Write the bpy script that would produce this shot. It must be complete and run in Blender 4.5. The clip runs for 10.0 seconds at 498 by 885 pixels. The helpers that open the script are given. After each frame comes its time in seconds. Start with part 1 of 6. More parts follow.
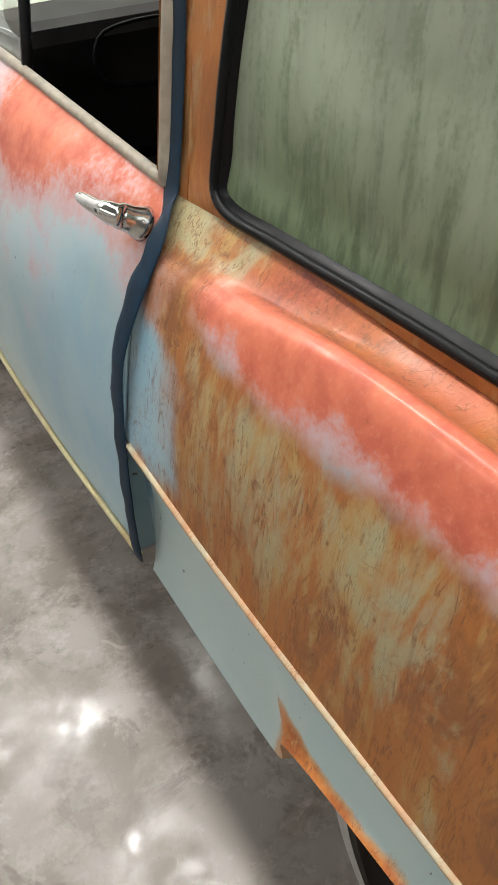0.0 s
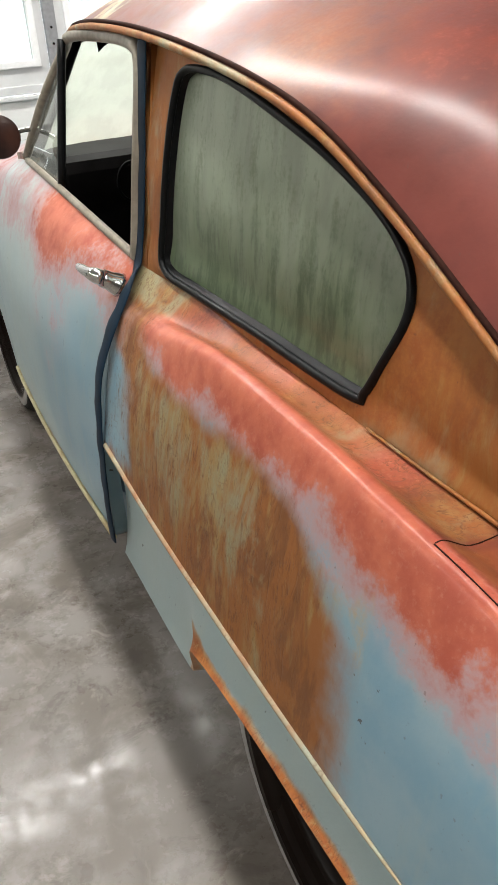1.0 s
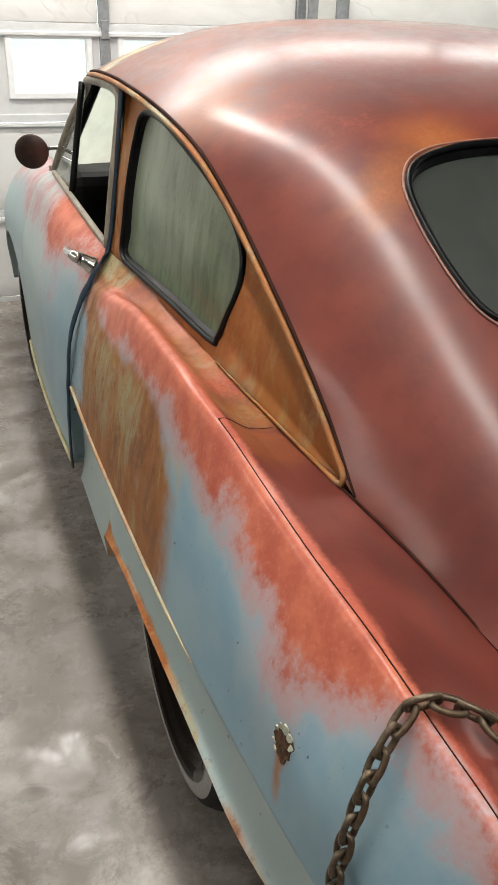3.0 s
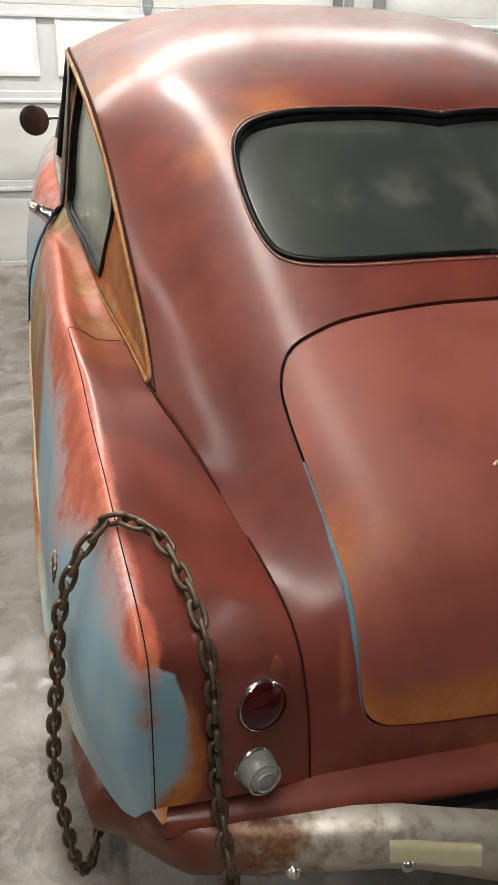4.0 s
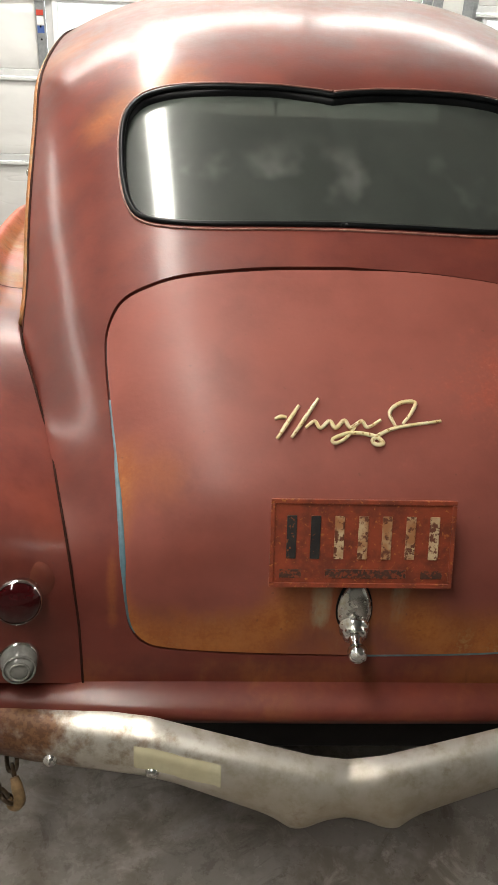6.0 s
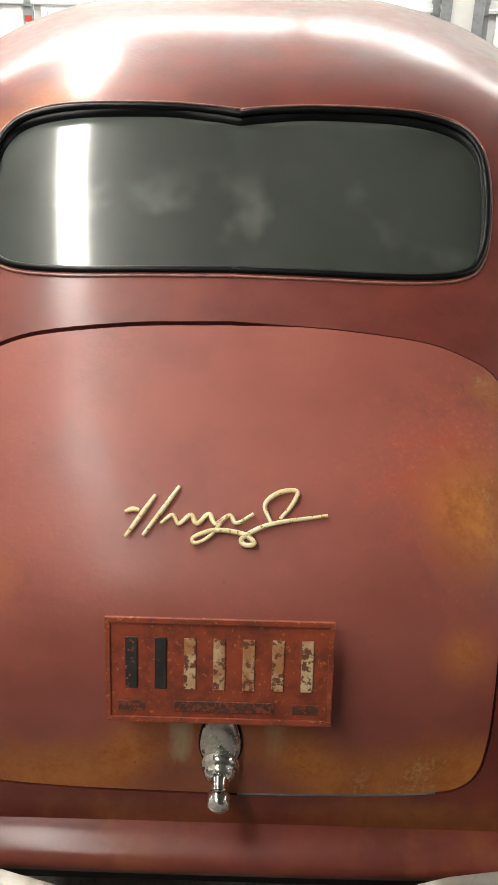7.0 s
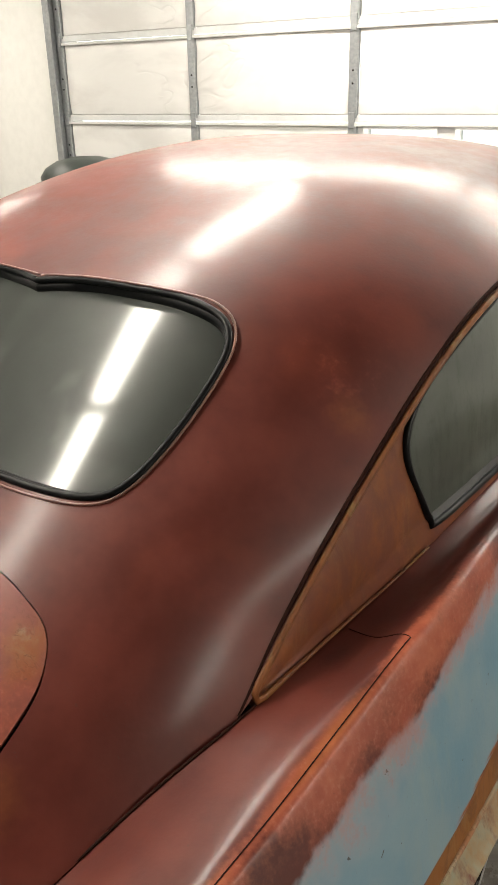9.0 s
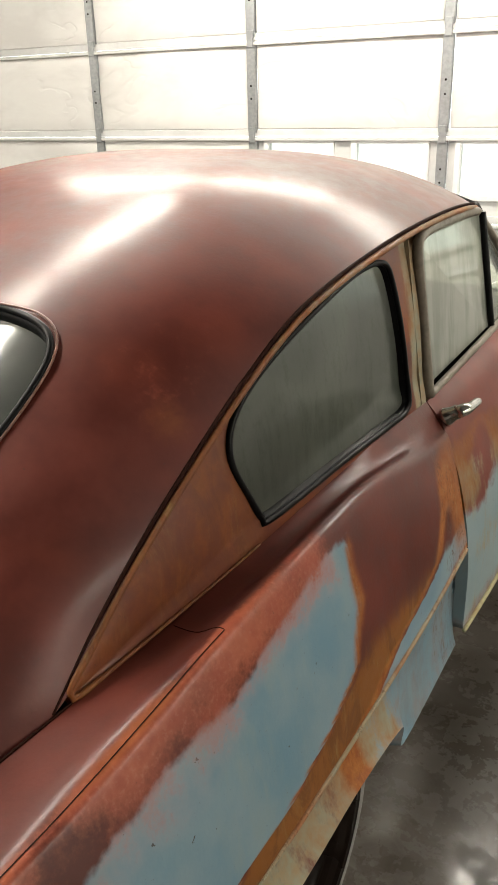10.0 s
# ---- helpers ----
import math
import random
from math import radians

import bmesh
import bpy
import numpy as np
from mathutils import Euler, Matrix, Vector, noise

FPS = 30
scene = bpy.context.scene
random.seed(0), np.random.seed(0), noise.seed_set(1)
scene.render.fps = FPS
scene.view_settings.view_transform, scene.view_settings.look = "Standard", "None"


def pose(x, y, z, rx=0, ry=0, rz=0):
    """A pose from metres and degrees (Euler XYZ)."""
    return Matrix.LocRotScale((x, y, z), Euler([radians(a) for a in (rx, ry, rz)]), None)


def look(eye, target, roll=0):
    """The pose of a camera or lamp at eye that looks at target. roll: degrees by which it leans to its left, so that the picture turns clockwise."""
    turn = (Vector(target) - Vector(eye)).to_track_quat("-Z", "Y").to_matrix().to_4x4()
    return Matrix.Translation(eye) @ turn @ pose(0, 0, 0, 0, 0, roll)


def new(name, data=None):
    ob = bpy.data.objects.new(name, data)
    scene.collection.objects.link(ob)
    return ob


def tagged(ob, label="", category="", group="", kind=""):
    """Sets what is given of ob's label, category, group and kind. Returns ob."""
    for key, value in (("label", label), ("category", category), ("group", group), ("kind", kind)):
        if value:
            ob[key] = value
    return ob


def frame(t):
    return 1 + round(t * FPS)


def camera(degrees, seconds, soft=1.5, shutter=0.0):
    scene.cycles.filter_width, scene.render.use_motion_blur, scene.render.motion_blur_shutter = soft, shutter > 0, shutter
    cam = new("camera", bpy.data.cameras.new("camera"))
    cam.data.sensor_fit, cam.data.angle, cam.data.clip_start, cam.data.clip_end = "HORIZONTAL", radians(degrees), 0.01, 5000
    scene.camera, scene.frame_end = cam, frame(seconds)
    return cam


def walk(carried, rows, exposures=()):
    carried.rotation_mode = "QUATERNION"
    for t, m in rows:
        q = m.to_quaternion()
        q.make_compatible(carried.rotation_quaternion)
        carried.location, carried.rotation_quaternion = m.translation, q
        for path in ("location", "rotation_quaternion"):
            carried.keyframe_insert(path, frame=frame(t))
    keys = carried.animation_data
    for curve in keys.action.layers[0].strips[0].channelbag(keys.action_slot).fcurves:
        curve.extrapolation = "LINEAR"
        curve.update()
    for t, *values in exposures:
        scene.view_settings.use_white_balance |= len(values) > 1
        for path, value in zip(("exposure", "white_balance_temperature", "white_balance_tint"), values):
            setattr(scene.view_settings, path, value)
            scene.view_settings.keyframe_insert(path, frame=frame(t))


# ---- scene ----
cam = camera(34.03, 10.0)
PATH = [
    (0, (-1.1921, 0.7347, 1.4099), (-0.4353, 2.0937, 0.1528), -3.30),
    (0.5, (-1.2563, 0.4393, 1.4743), (-0.5007, 1.9217, 0.3644), -3.77),
    (1, (-1.2238, 0.2176, 1.4836), (-0.5029, 1.7848, 0.4716), -3.34),
    (1.5, (-1.2928, -0.1005, 1.5585), (-0.5615, 1.5172, 0.6375), -1.89),
    (2, (-1.3316, -0.2343, 1.5792), (-0.5702, 1.4021, 0.7175), -1.40),
    (2.2, (-1.3401, -0.262, 1.567), (-0.57, 1.3778, 0.7197), -1.46),
    (3.3, (-1.0641, -0.4722, 1.537), (-0.4918, 1.1895, 0.5823), 2.11),
    (3.5, (-0.9935, -0.5712, 1.5307), (-0.4701, 1.106, 0.5752), 1.72),
    (4, (-0.8053, -0.828, 1.5565), (-0.3741, 0.8733, 0.5975), 2.11),
    (4.5, (-0.6165, -0.8567, 1.5224), (-0.3028, 0.8448, 0.5191), 2.16),
    (5, (-0.4527, -0.9607, 1.5233), (-0.273, 0.7107, 0.4398), 1.63),
    (5.2, (-0.3985, -1.0658, 1.5433), (-0.2867, 0.6227, 0.4771), 1.62),
    (6.3, (-0.1902, -1.0361, 1.5675), (-0.1029, 0.7136, 0.6027), 2.71),
    (6.5, (-0.1421, -0.9391, 1.5727), (-0.0763, 0.8161, 0.6161), 2.34),
    (7, (0.0436, -0.7743, 1.5723), (0.028, 0.9632, 0.5819), 1.25),
    (7.5, (0.3431, -0.6491, 1.5821), (0.0399, 1.037, 0.5501), 0.64),
    (8, (0.6019, -0.4313, 1.577), (0.0551, 1.2133, 0.5789), -0.16),
    (8.5, (0.8741, -0.2179, 1.6203), (0.0991, 1.3665, 0.6775), -1.97),
    (9, (1.1369, -0.1301, 1.6653), (0.0791, 1.3635, 0.859), -1.33),
    (9.5, (1.2551, -0.0833, 1.6828), (0.2269, 1.4428, 0.8993), -1.18),
    (10, (1.3172, -0.0685, 1.6655), (0.3707, 1.5107, 0.8843), -1.56),
]
walk(cam, [(t, look(eye, target, roll)) for t, eye, target, roll in PATH], [
    (0.0, 0.34, 6200, 10), (0.5, 0.16, 6200, 10), (1.0, 0.02, 6200, 10), (1.5, -0.10, 6200, 10), (2.0, -0.10, 6250, 10), (3.5, -0.10, 6400, 10), (4.0, 0.02, 6400, 10), (5.0, 0.36, 6600, 10), (6.5, 0.26, 6450, 10),
    (7.0, 0.42, 6450, 10), (7.5, 0.46, 6550, 10), (8.0, 0.50, 6700, 10), (8.5, 0.54, 6800, 10), (9.0, 0.40, 6850, 10), (9.5, 0.24, 6900, 10), (10.0, 0.28, 6900, 10)])

# ---------------------------------------------------------------- world and large lights
world = bpy.data.worlds.new("world")
scene.world = world
world.use_nodes = True
wn = world.node_tree.nodes
wl = world.node_tree.links
wn.clear()
wout = wn.new("ShaderNodeOutputWorld")
wbg = wn.new("ShaderNodeBackground")
sky = wn.new("ShaderNodeTexSky")
sky.sky_type = "NISHITA"
sky.sun_disc = False
sky.sun_elevation = radians(40)
sky.sun_rotation = radians(30)
wbg.inputs["Strength"].default_value = 0.12
wl.new(sky.outputs[0], wbg.inputs[0])
wl.new(wbg.outputs[0], wout.inputs[0])

TUBE_GLOW = 35.0          # fluorescent strip lights
CEILING = 2.75

# ---------------------------------------------------------------- materials


class Net:
    """Small helper round a node tree."""

    def __init__(self, name):
        self.mat = bpy.data.materials.new(name)
        self.mat.use_nodes = True
        self.n, self.l = self.mat.node_tree.nodes, self.mat.node_tree.links
        self.n.clear()
        self.out = self.n.new("ShaderNodeOutputMaterial")
        self.tc = self.n.new("ShaderNodeTexCoord")

    def put(self, socket, value):
        if isinstance(value, bpy.types.NodeSocket):
            self.l.new(value, socket)
        elif isinstance(value, (tuple, list)):
            socket.default_value = tuple(value) if len(value) == 4 or len(socket.default_value) == 3 else (*value, 1.0)
        else:
            socket.default_value = value

    def coords(self, scale=(1, 1, 1), use="Object"):
        m = self.n.new("ShaderNodeMapping")
        self.l.new(self.tc.outputs[use], m.inputs[0])
        m.inputs["Scale"].default_value = scale
        return m.outputs[0]

    def noise(self, scale, detail=4.0, rough=0.55, vec=None, stretch=None, distort=0.0):
        t = self.n.new("ShaderNodeTexNoise")
        self.l.new(vec or self.coords(stretch or (1, 1, 1)), t.inputs["Vector"])
        t.inputs["Scale"].default_value, t.inputs["Detail"].default_value = scale, detail
        t.inputs["Roughness"].default_value, t.inputs["Distortion"].default_value = rough, distort
        return t.outputs["Fac"]

    def voronoi(self, scale, vec=None, feature="DISTANCE_TO_EDGE", stretch=None):
        t = self.n.new("ShaderNodeTexVoronoi")
        t.feature = feature
        self.l.new(vec or self.coords(stretch or (1, 1, 1)), t.inputs["Vector"])
        t.inputs["Scale"].default_value = scale
        return t.outputs["Distance"]

    def math(self, op, a, b=0.0, c=0.0, clamp=False):
        m = self.n.new("ShaderNodeMath")
        m.operation, m.use_clamp = op, clamp
        for s, v in zip(m.inputs, (a, b, c)):
            self.put(s, v)
        return m.outputs[0]

    def ramp(self, v, lo, hi, a=0.0, b=1.0):
        r = self.n.new("ShaderNodeMapRange")
        r.interpolation_type = "SMOOTHSTEP"
        for k, s in zip(("Value", "From Min", "From Max", "To Min", "To Max"), (v, lo, hi, a, b)):
            self.put(r.inputs[k], s)
        return r.outputs[0]

    def mix(self, fac, a, b, how="MIX"):
        m = self.n.new("ShaderNodeMix")
        m.data_type, m.blend_type = "RGBA", how
        self.put(m.inputs[0], fac)
        self.put(m.inputs[6], a)
        self.put(m.inputs[7], b)
        return m.outputs[2]

    def attr(self, name):
        a = self.n.new("ShaderNodeAttribute")
        a.attribute_name = name
        s = self.n.new("ShaderNodeSeparateColor")
        self.l.new(a.outputs["Color"], s.inputs[0])
        return s.outputs[0], s.outputs[1], s.outputs[2], a.outputs["Alpha"]

    def random(self):
        return self.n.new("ShaderNodeObjectInfo").outputs["Random"]

    def bump(self, height, strength=0.3, distance=0.002):
        b = self.n.new("ShaderNodeBump")
        b.inputs["Strength"].default_value, b.inputs["Distance"].default_value = strength, distance
        self.l.new(height, b.inputs["Height"])
        return b.outputs[0]

    def principled(self, colour, rough=0.5, metal=0.0, normal=None, coat=0.0, coat_rough=0.1, spec=0.5):
        p = self.n.new("ShaderNodeBsdfPrincipled")
        self.put(p.inputs["Base Color"], colour)
        self.put(p.inputs["Roughness"], rough)
        self.put(p.inputs["Metallic"], metal)
        self.put(p.inputs["Coat Weight"], coat)
        self.put(p.inputs["Coat Roughness"], coat_rough)
        self.put(p.inputs["Specular IOR Level"], spec)
        if normal is not None:
            self.l.new(normal, p.inputs["Normal"])
        return p

    def done(self, shader):
        self.l.new(shader.outputs[0], self.out.inputs[0])
        return self.mat


def plain(name, colour, rough=0.5, metal=0.0, grain=0.0, scale=60.0, dirt=None, dirt_amount=0.5, spec=0.5, bump=0.0):
    """A surface of one colour with grain and stains at two scales."""
    k = Net(name)
    big, fine = k.noise(scale * 0.08, 3), k.noise(scale, 5)
    dark = tuple(c * 0.72 for c in colour)
    col = k.mix(k.ramp(fine, 0.35, 0.7), colour, tuple(c * (1 - grain) for c in colour))
    col = k.mix(k.math("MULTIPLY", k.ramp(big, 0.45, 0.75), 0.6), col, dirt or dark) if dirt is None else k.mix(
        k.math("MULTIPLY", k.ramp(big, 0.45, 0.7), dirt_amount), col, dirt)
    r = k.ramp(big, 0.3, 0.7, max(rough - 0.06, 0.02), min(rough + 0.1, 1.0))
    nrm = k.bump(fine, bump, 0.001) if bump else None
    return k.done(k.principled(col, r, metal, nrm, spec=spec))


def patina():
    """Old car paint: oxblood over salmon primer over powder blue, worn through to rust. Painted zones come from the panels' wear attributes."""
    k = Net("patina_paint")
    red, rust, blue, cream = k.attr("wear_a")
    ochre, crack, pale, _ = k.attr("wear_b")
    n_big, n_mid, n_fine = k.noise(7, 4, 0.6), k.noise(28, 5, 0.65), k.noise(140, 4, 0.6)
    streak = k.noise(16, 5, 0.65, stretch=(1.0, 1.0, 0.16))
    brush = k.noise(60, 5, 0.7, stretch=(1.0, 0.5, 0.35), distort=0.6)

    def edge(mask, n, amount, lo=0.42, hi=0.58):
        return k.math("MULTIPLY", k.ramp(k.math("ADD", mask, k.math("MULTIPLY", k.math("SUBTRACT", n, 0.5), amount)), lo, hi), k.ramp(mask, 0.03, 0.22))

    mixed = k.math("ADD", k.math("MULTIPLY", n_mid, 0.65), k.math("MULTIPLY", n_fine, 0.35))
    soft = k.math("ADD", k.math("MULTIPLY", n_big, 0.6), k.math("MULTIPLY", n_mid, 0.4))
    # oxblood top coat
    col = k.mix(k.ramp(n_big, 0.3, 0.72), (0.096, 0.0185, 0.0125), (0.165, 0.0335, 0.0220))
    col = k.mix(k.math("MULTIPLY", k.ramp(k.noise(3.4, 3, 0.5), 0.44, 0.74), 0.50), col, (0.078, 0.0165, 0.0125))
    col = k.mix(k.math("MULTIPLY", k.ramp(n_mid, 0.5, 0.8), 0.22), col, (0.080, 0.026, 0.020))
    col = k.mix(k.math("MULTIPLY", k.ramp(k.noise(5.2, 3, 0.5), 0.50, 0.80), 0.55), col, (0.215, 0.043, 0.020))
    # rose haze, where the top coat is rubbed thin
    col = k.mix(k.math("MULTIPLY", edge(pale, k.math("ADD", k.math("MULTIPLY", n_big, 0.65), k.math("MULTIPLY", k.noise(3.2, 4, 0.6), 0.35)), 1.0, 0.10, 1.0), 0.85), col, (0.262, 0.078, 0.058))
    # powder blue
    bl = k.mix(k.ramp(n_big, 0.3, 0.7), (0.165, 0.300, 0.385), (0.24, 0.345, 0.395))
    bl = k.mix(k.math("MULTIPLY", k.ramp(streak, 0.5, 0.75), 0.45), bl, (0.28, 0.345, 0.32))
    bl = k.mix(k.math("MULTIPLY", k.ramp(n_fine, 0.66, 0.78), 0.35), bl, (0.12, 0.09, 0.06))
    bl = k.mix(k.math("MULTIPLY", pale, 0.6), bl, (0.40, 0.44, 0.39))
    chip = k.math("MULTIPLY", k.ramp(k.noise(46, 3, 0.6), 0.70, 0.73), k.ramp(k.noise(4, 2, 0.5), 0.45, 0.6))
    bl = k.mix(k.math("MULTIPLY", k.ramp(red, 0.02, 0.40), k.ramp(soft, 0.38, 0.62, 0.25, 0.75)), bl, (0.37, 0.335, 0.355))
    bl = k.mix(k.math("MULTIPLY", chip, 0.8), bl, (0.05, 0.035, 0.025))
    m_blue = edge(blue, soft, 0.9, 0.36, 0.62)
    col = k.mix(m_blue, col, bl)
    # salmon primer
    sal = k.mix(k.ramp(soft, 0.35, 0.65), (0.47, 0.125, 0.066), (0.34, 0.072, 0.042))
    sal = k.mix(k.math("MULTIPLY", k.ramp(n_fine, 0.5, 0.8), 0.3), sal, (0.53, 0.24, 0.16))
    m_red = edge(red, k.math("ADD", k.math("MULTIPLY", soft, 0.75), k.math("MULTIPLY", n_fine, 0.25)), 1.5, 0.22, 0.80)
    col = k.mix(m_red, col, sal)
    veil = k.math("MULTIPLY", k.math("MULTIPLY", m_red, k.math("SUBTRACT", 1.0, m_red)), m_blue)
    col = k.mix(k.math("MULTIPLY", veil, 2.2, clamp=True), col, (0.40, 0.29, 0.30))
    # pale worn cream-green
    cr = k.mix(k.ramp(n_mid, 0.35, 0.65), (0.31, 0.325, 0.24), (0.38, 0.30, 0.185))
    m_cream = edge(cream, k.math("ADD", k.math("MULTIPLY", streak, 0.7), k.math("MULTIPLY", mixed, 0.3)), 1.3, 0.36, 0.64)
    col = k.mix(m_cream, col, cr)
    # brown rust film with vertical runs
    run = k.noise(13, 6, 0.7, stretch=(1, 1.3, 0.28), distort=0.8)
    run2 = k.noise(30, 5, 0.7, stretch=(1, 1.2, 0.22), distort=0.5)
    tone = k.math("ADD", k.math("MULTIPLY", run, 0.6), k.math("MULTIPLY", run2, 0.4))
    shift = k.math("MULTIPLY", k.math("SUBTRACT", cream, 0.5), 0.16)
    ru = k.mix(k.ramp(k.math("SUBTRACT", tone, shift), 0.40, 0.56), (0.280, 0.174, 0.062), (0.252, 0.094, 0.021))
    ru = k.mix(k.ramp(k.math("SUBTRACT", k.noise(9, 6, 0.72, stretch=(1, 1.2, 0.5), distort=1.0), k.math("MULTIPLY", shift, 0.8)), 0.53, 0.66), ru, (0.180, 0.068, 0.019))
    ru = k.mix(k.math("MULTIPLY", k.ramp(run2, 0.58, 0.7), 0.6), ru, (0.15, 0.052, 0.015))
    sage = k.math("ADD", k.math("MULTIPLY", k.noise(7, 6, 0.68, stretch=(1, 1.1, 0.42), distort=0.7), 0.62), k.math("MULTIPLY", k.noise(24, 5, 0.7, stretch=(1, 1.2, 0.30), distort=0.5), 0.38))
    ru = k.mix(k.math("MULTIPLY", k.ramp(k.math("ADD", sage, k.math("MULTIPLY", k.math("SUBTRACT", cream, 0.42), 0.34)), 0.46, 0.61), 0.74), ru, k.mix(k.ramp(n_mid, 0.35, 0.65), (0.240, 0.262, 0.175), (0.285, 0.258, 0.145)))
    m_rust = edge(rust, k.math("ADD", k.math("MULTIPLY", soft, 0.6), k.math("MULTIPLY", streak, 0.4)), 1.0, 0.20, 0.80)
    col = k.mix(m_rust, col, ru)
    # bright ochre rust at edges
    oc = k.mix(k.ramp(k.math("ADD", k.math("MULTIPLY", mixed, 0.6), k.math("MULTIPLY", streak, 0.4)), 0.36, 0.62), (0.45, 0.165, 0.034), (0.27, 0.076, 0.019))
    oc = k.mix(k.math("MULTIPLY", k.ramp(k.math("ADD", k.math("MULTIPLY", n_fine, 0.4), k.math("MULTIPLY", streak, 0.6)), 0.54, 0.70), k.ramp(ochre, 0.45, 0.9, 0.1, 0.6)), oc, (0.50, 0.36, 0.15))
    m_oc = edge(ochre, k.math("ADD", k.math("MULTIPLY", soft, 0.65), k.math("MULTIPLY", streak, 0.35)), 1.1, 0.18, 0.95)
    col = k.mix(m_oc, col, oc)
    # cracked and scratched dark lines
    def contour(scale, stretch, wide, distort):
        return k.ramp(k.math("ABSOLUTE", k.math("SUBTRACT", k.noise(scale, 3, 0.6, stretch=stretch, distort=distort), 0.5)), 0.0, wide, 1.0, 0.0)

    lines = k.math("MULTIPLY", contour(16, (1, 1.9, 0.30), 0.024, 0.45), k.ramp(k.math("ADD", brush, k.math("MULTIPLY", crack, 0.07)), 0.50, 0.60))
    hair = k.math("MULTIPLY", contour(36, (1, 2.2, 0.26), 0.028, 0.35), k.ramp(k.math("ADD", k.noise(18, 4, 0.6), k.math("MULTIPLY", crack, 0.07)), 0.52, 0.60))
    # alligatored flakes where the paint has dried out
    warp = k.n.new("ShaderNodeVectorMath")
    warp.operation = "MULTIPLY_ADD"
    tint = k.n.new("ShaderNodeTexNoise")
    k.l.new(k.tc.outputs["Object"], tint.inputs["Vector"])
    tint.inputs["Scale"].default_value, tint.inputs["Detail"].default_value = 26.0, 4.0
    k.l.new(tint.outputs["Color"], warp.inputs[0])
    warp.inputs[1].default_value = (0.045, 0.045, 0.045)
    k.l.new(k.tc.outputs["Object"], warp.inputs[2])
    flake = k.math("MULTIPLY", k.ramp(k.voronoi(58, warp.outputs[0]), 0.01, 0.09, 1.0, 0.0), k.math("MULTIPLY", k.ramp(crack, 0.80, 1.0), k.ramp(k.noise(16, 6, 0.72), 0.50, 0.62)))
    m_cr = k.math("MAXIMUM", k.math("MULTIPLY", k.math("MAXIMUM", lines, hair), k.ramp(crack, 0.15, 0.85)), k.math("MULTIPLY", flake, 0.6))
    col = k.mix(k.math("MULTIPLY", m_cr, k.ramp(n_mid, 0.38, 0.62, 0.25, 0.75)), col, (0.11, 0.042, 0.018))
    # little nicks everywhere
    nick = k.ramp(k.noise(90, 2, 0.5), 0.735, 0.775)
    col = k.mix(k.math("MULTIPLY", nick, 0.35), col, (0.09, 0.04, 0.03))
    old = k.math("MAXIMUM", m_rust, k.math("MAXIMUM", m_oc, m_cream))
    rough = k.math("ADD", k.math("MULTIPLY", old, 0.12), k.ramp(soft, 0.3, 0.7, 0.44, 0.58))
    peel = k.noise(85, 2, 0.5)
    h = k.math("ADD", k.math("MULTIPLY", n_fine, 0.35), k.math("ADD", k.math("MULTIPLY", n_big, 0.5), k.math("MULTIPLY", m_cr, -1.2)))
    h = k.math("ADD", h, k.math("MULTIPLY", peel, 0.28))
    nrm = k.bump(h, 0.15, 0.004)
    # the rubbed-thin coat has lost its gloss
    coat = k.math("MULTIPLY", k.ramp(k.math("MAXIMUM", old, pale), 0.2, 0.8, 0.40, 0.16), k.ramp(n_big, 0.3, 0.7, 1.1, 0.8))
    coat_rough = k.ramp(k.math("ADD", pale, k.math("MULTIPLY", k.math("SUBTRACT", n_big, 0.5), 0.6)), 0.1, 0.7, 0.205, 0.262)
    return k.done(k.principled(col, rough, 0.0, nrm, coat=coat, coat_rough=coat_rough, spec=0.29))


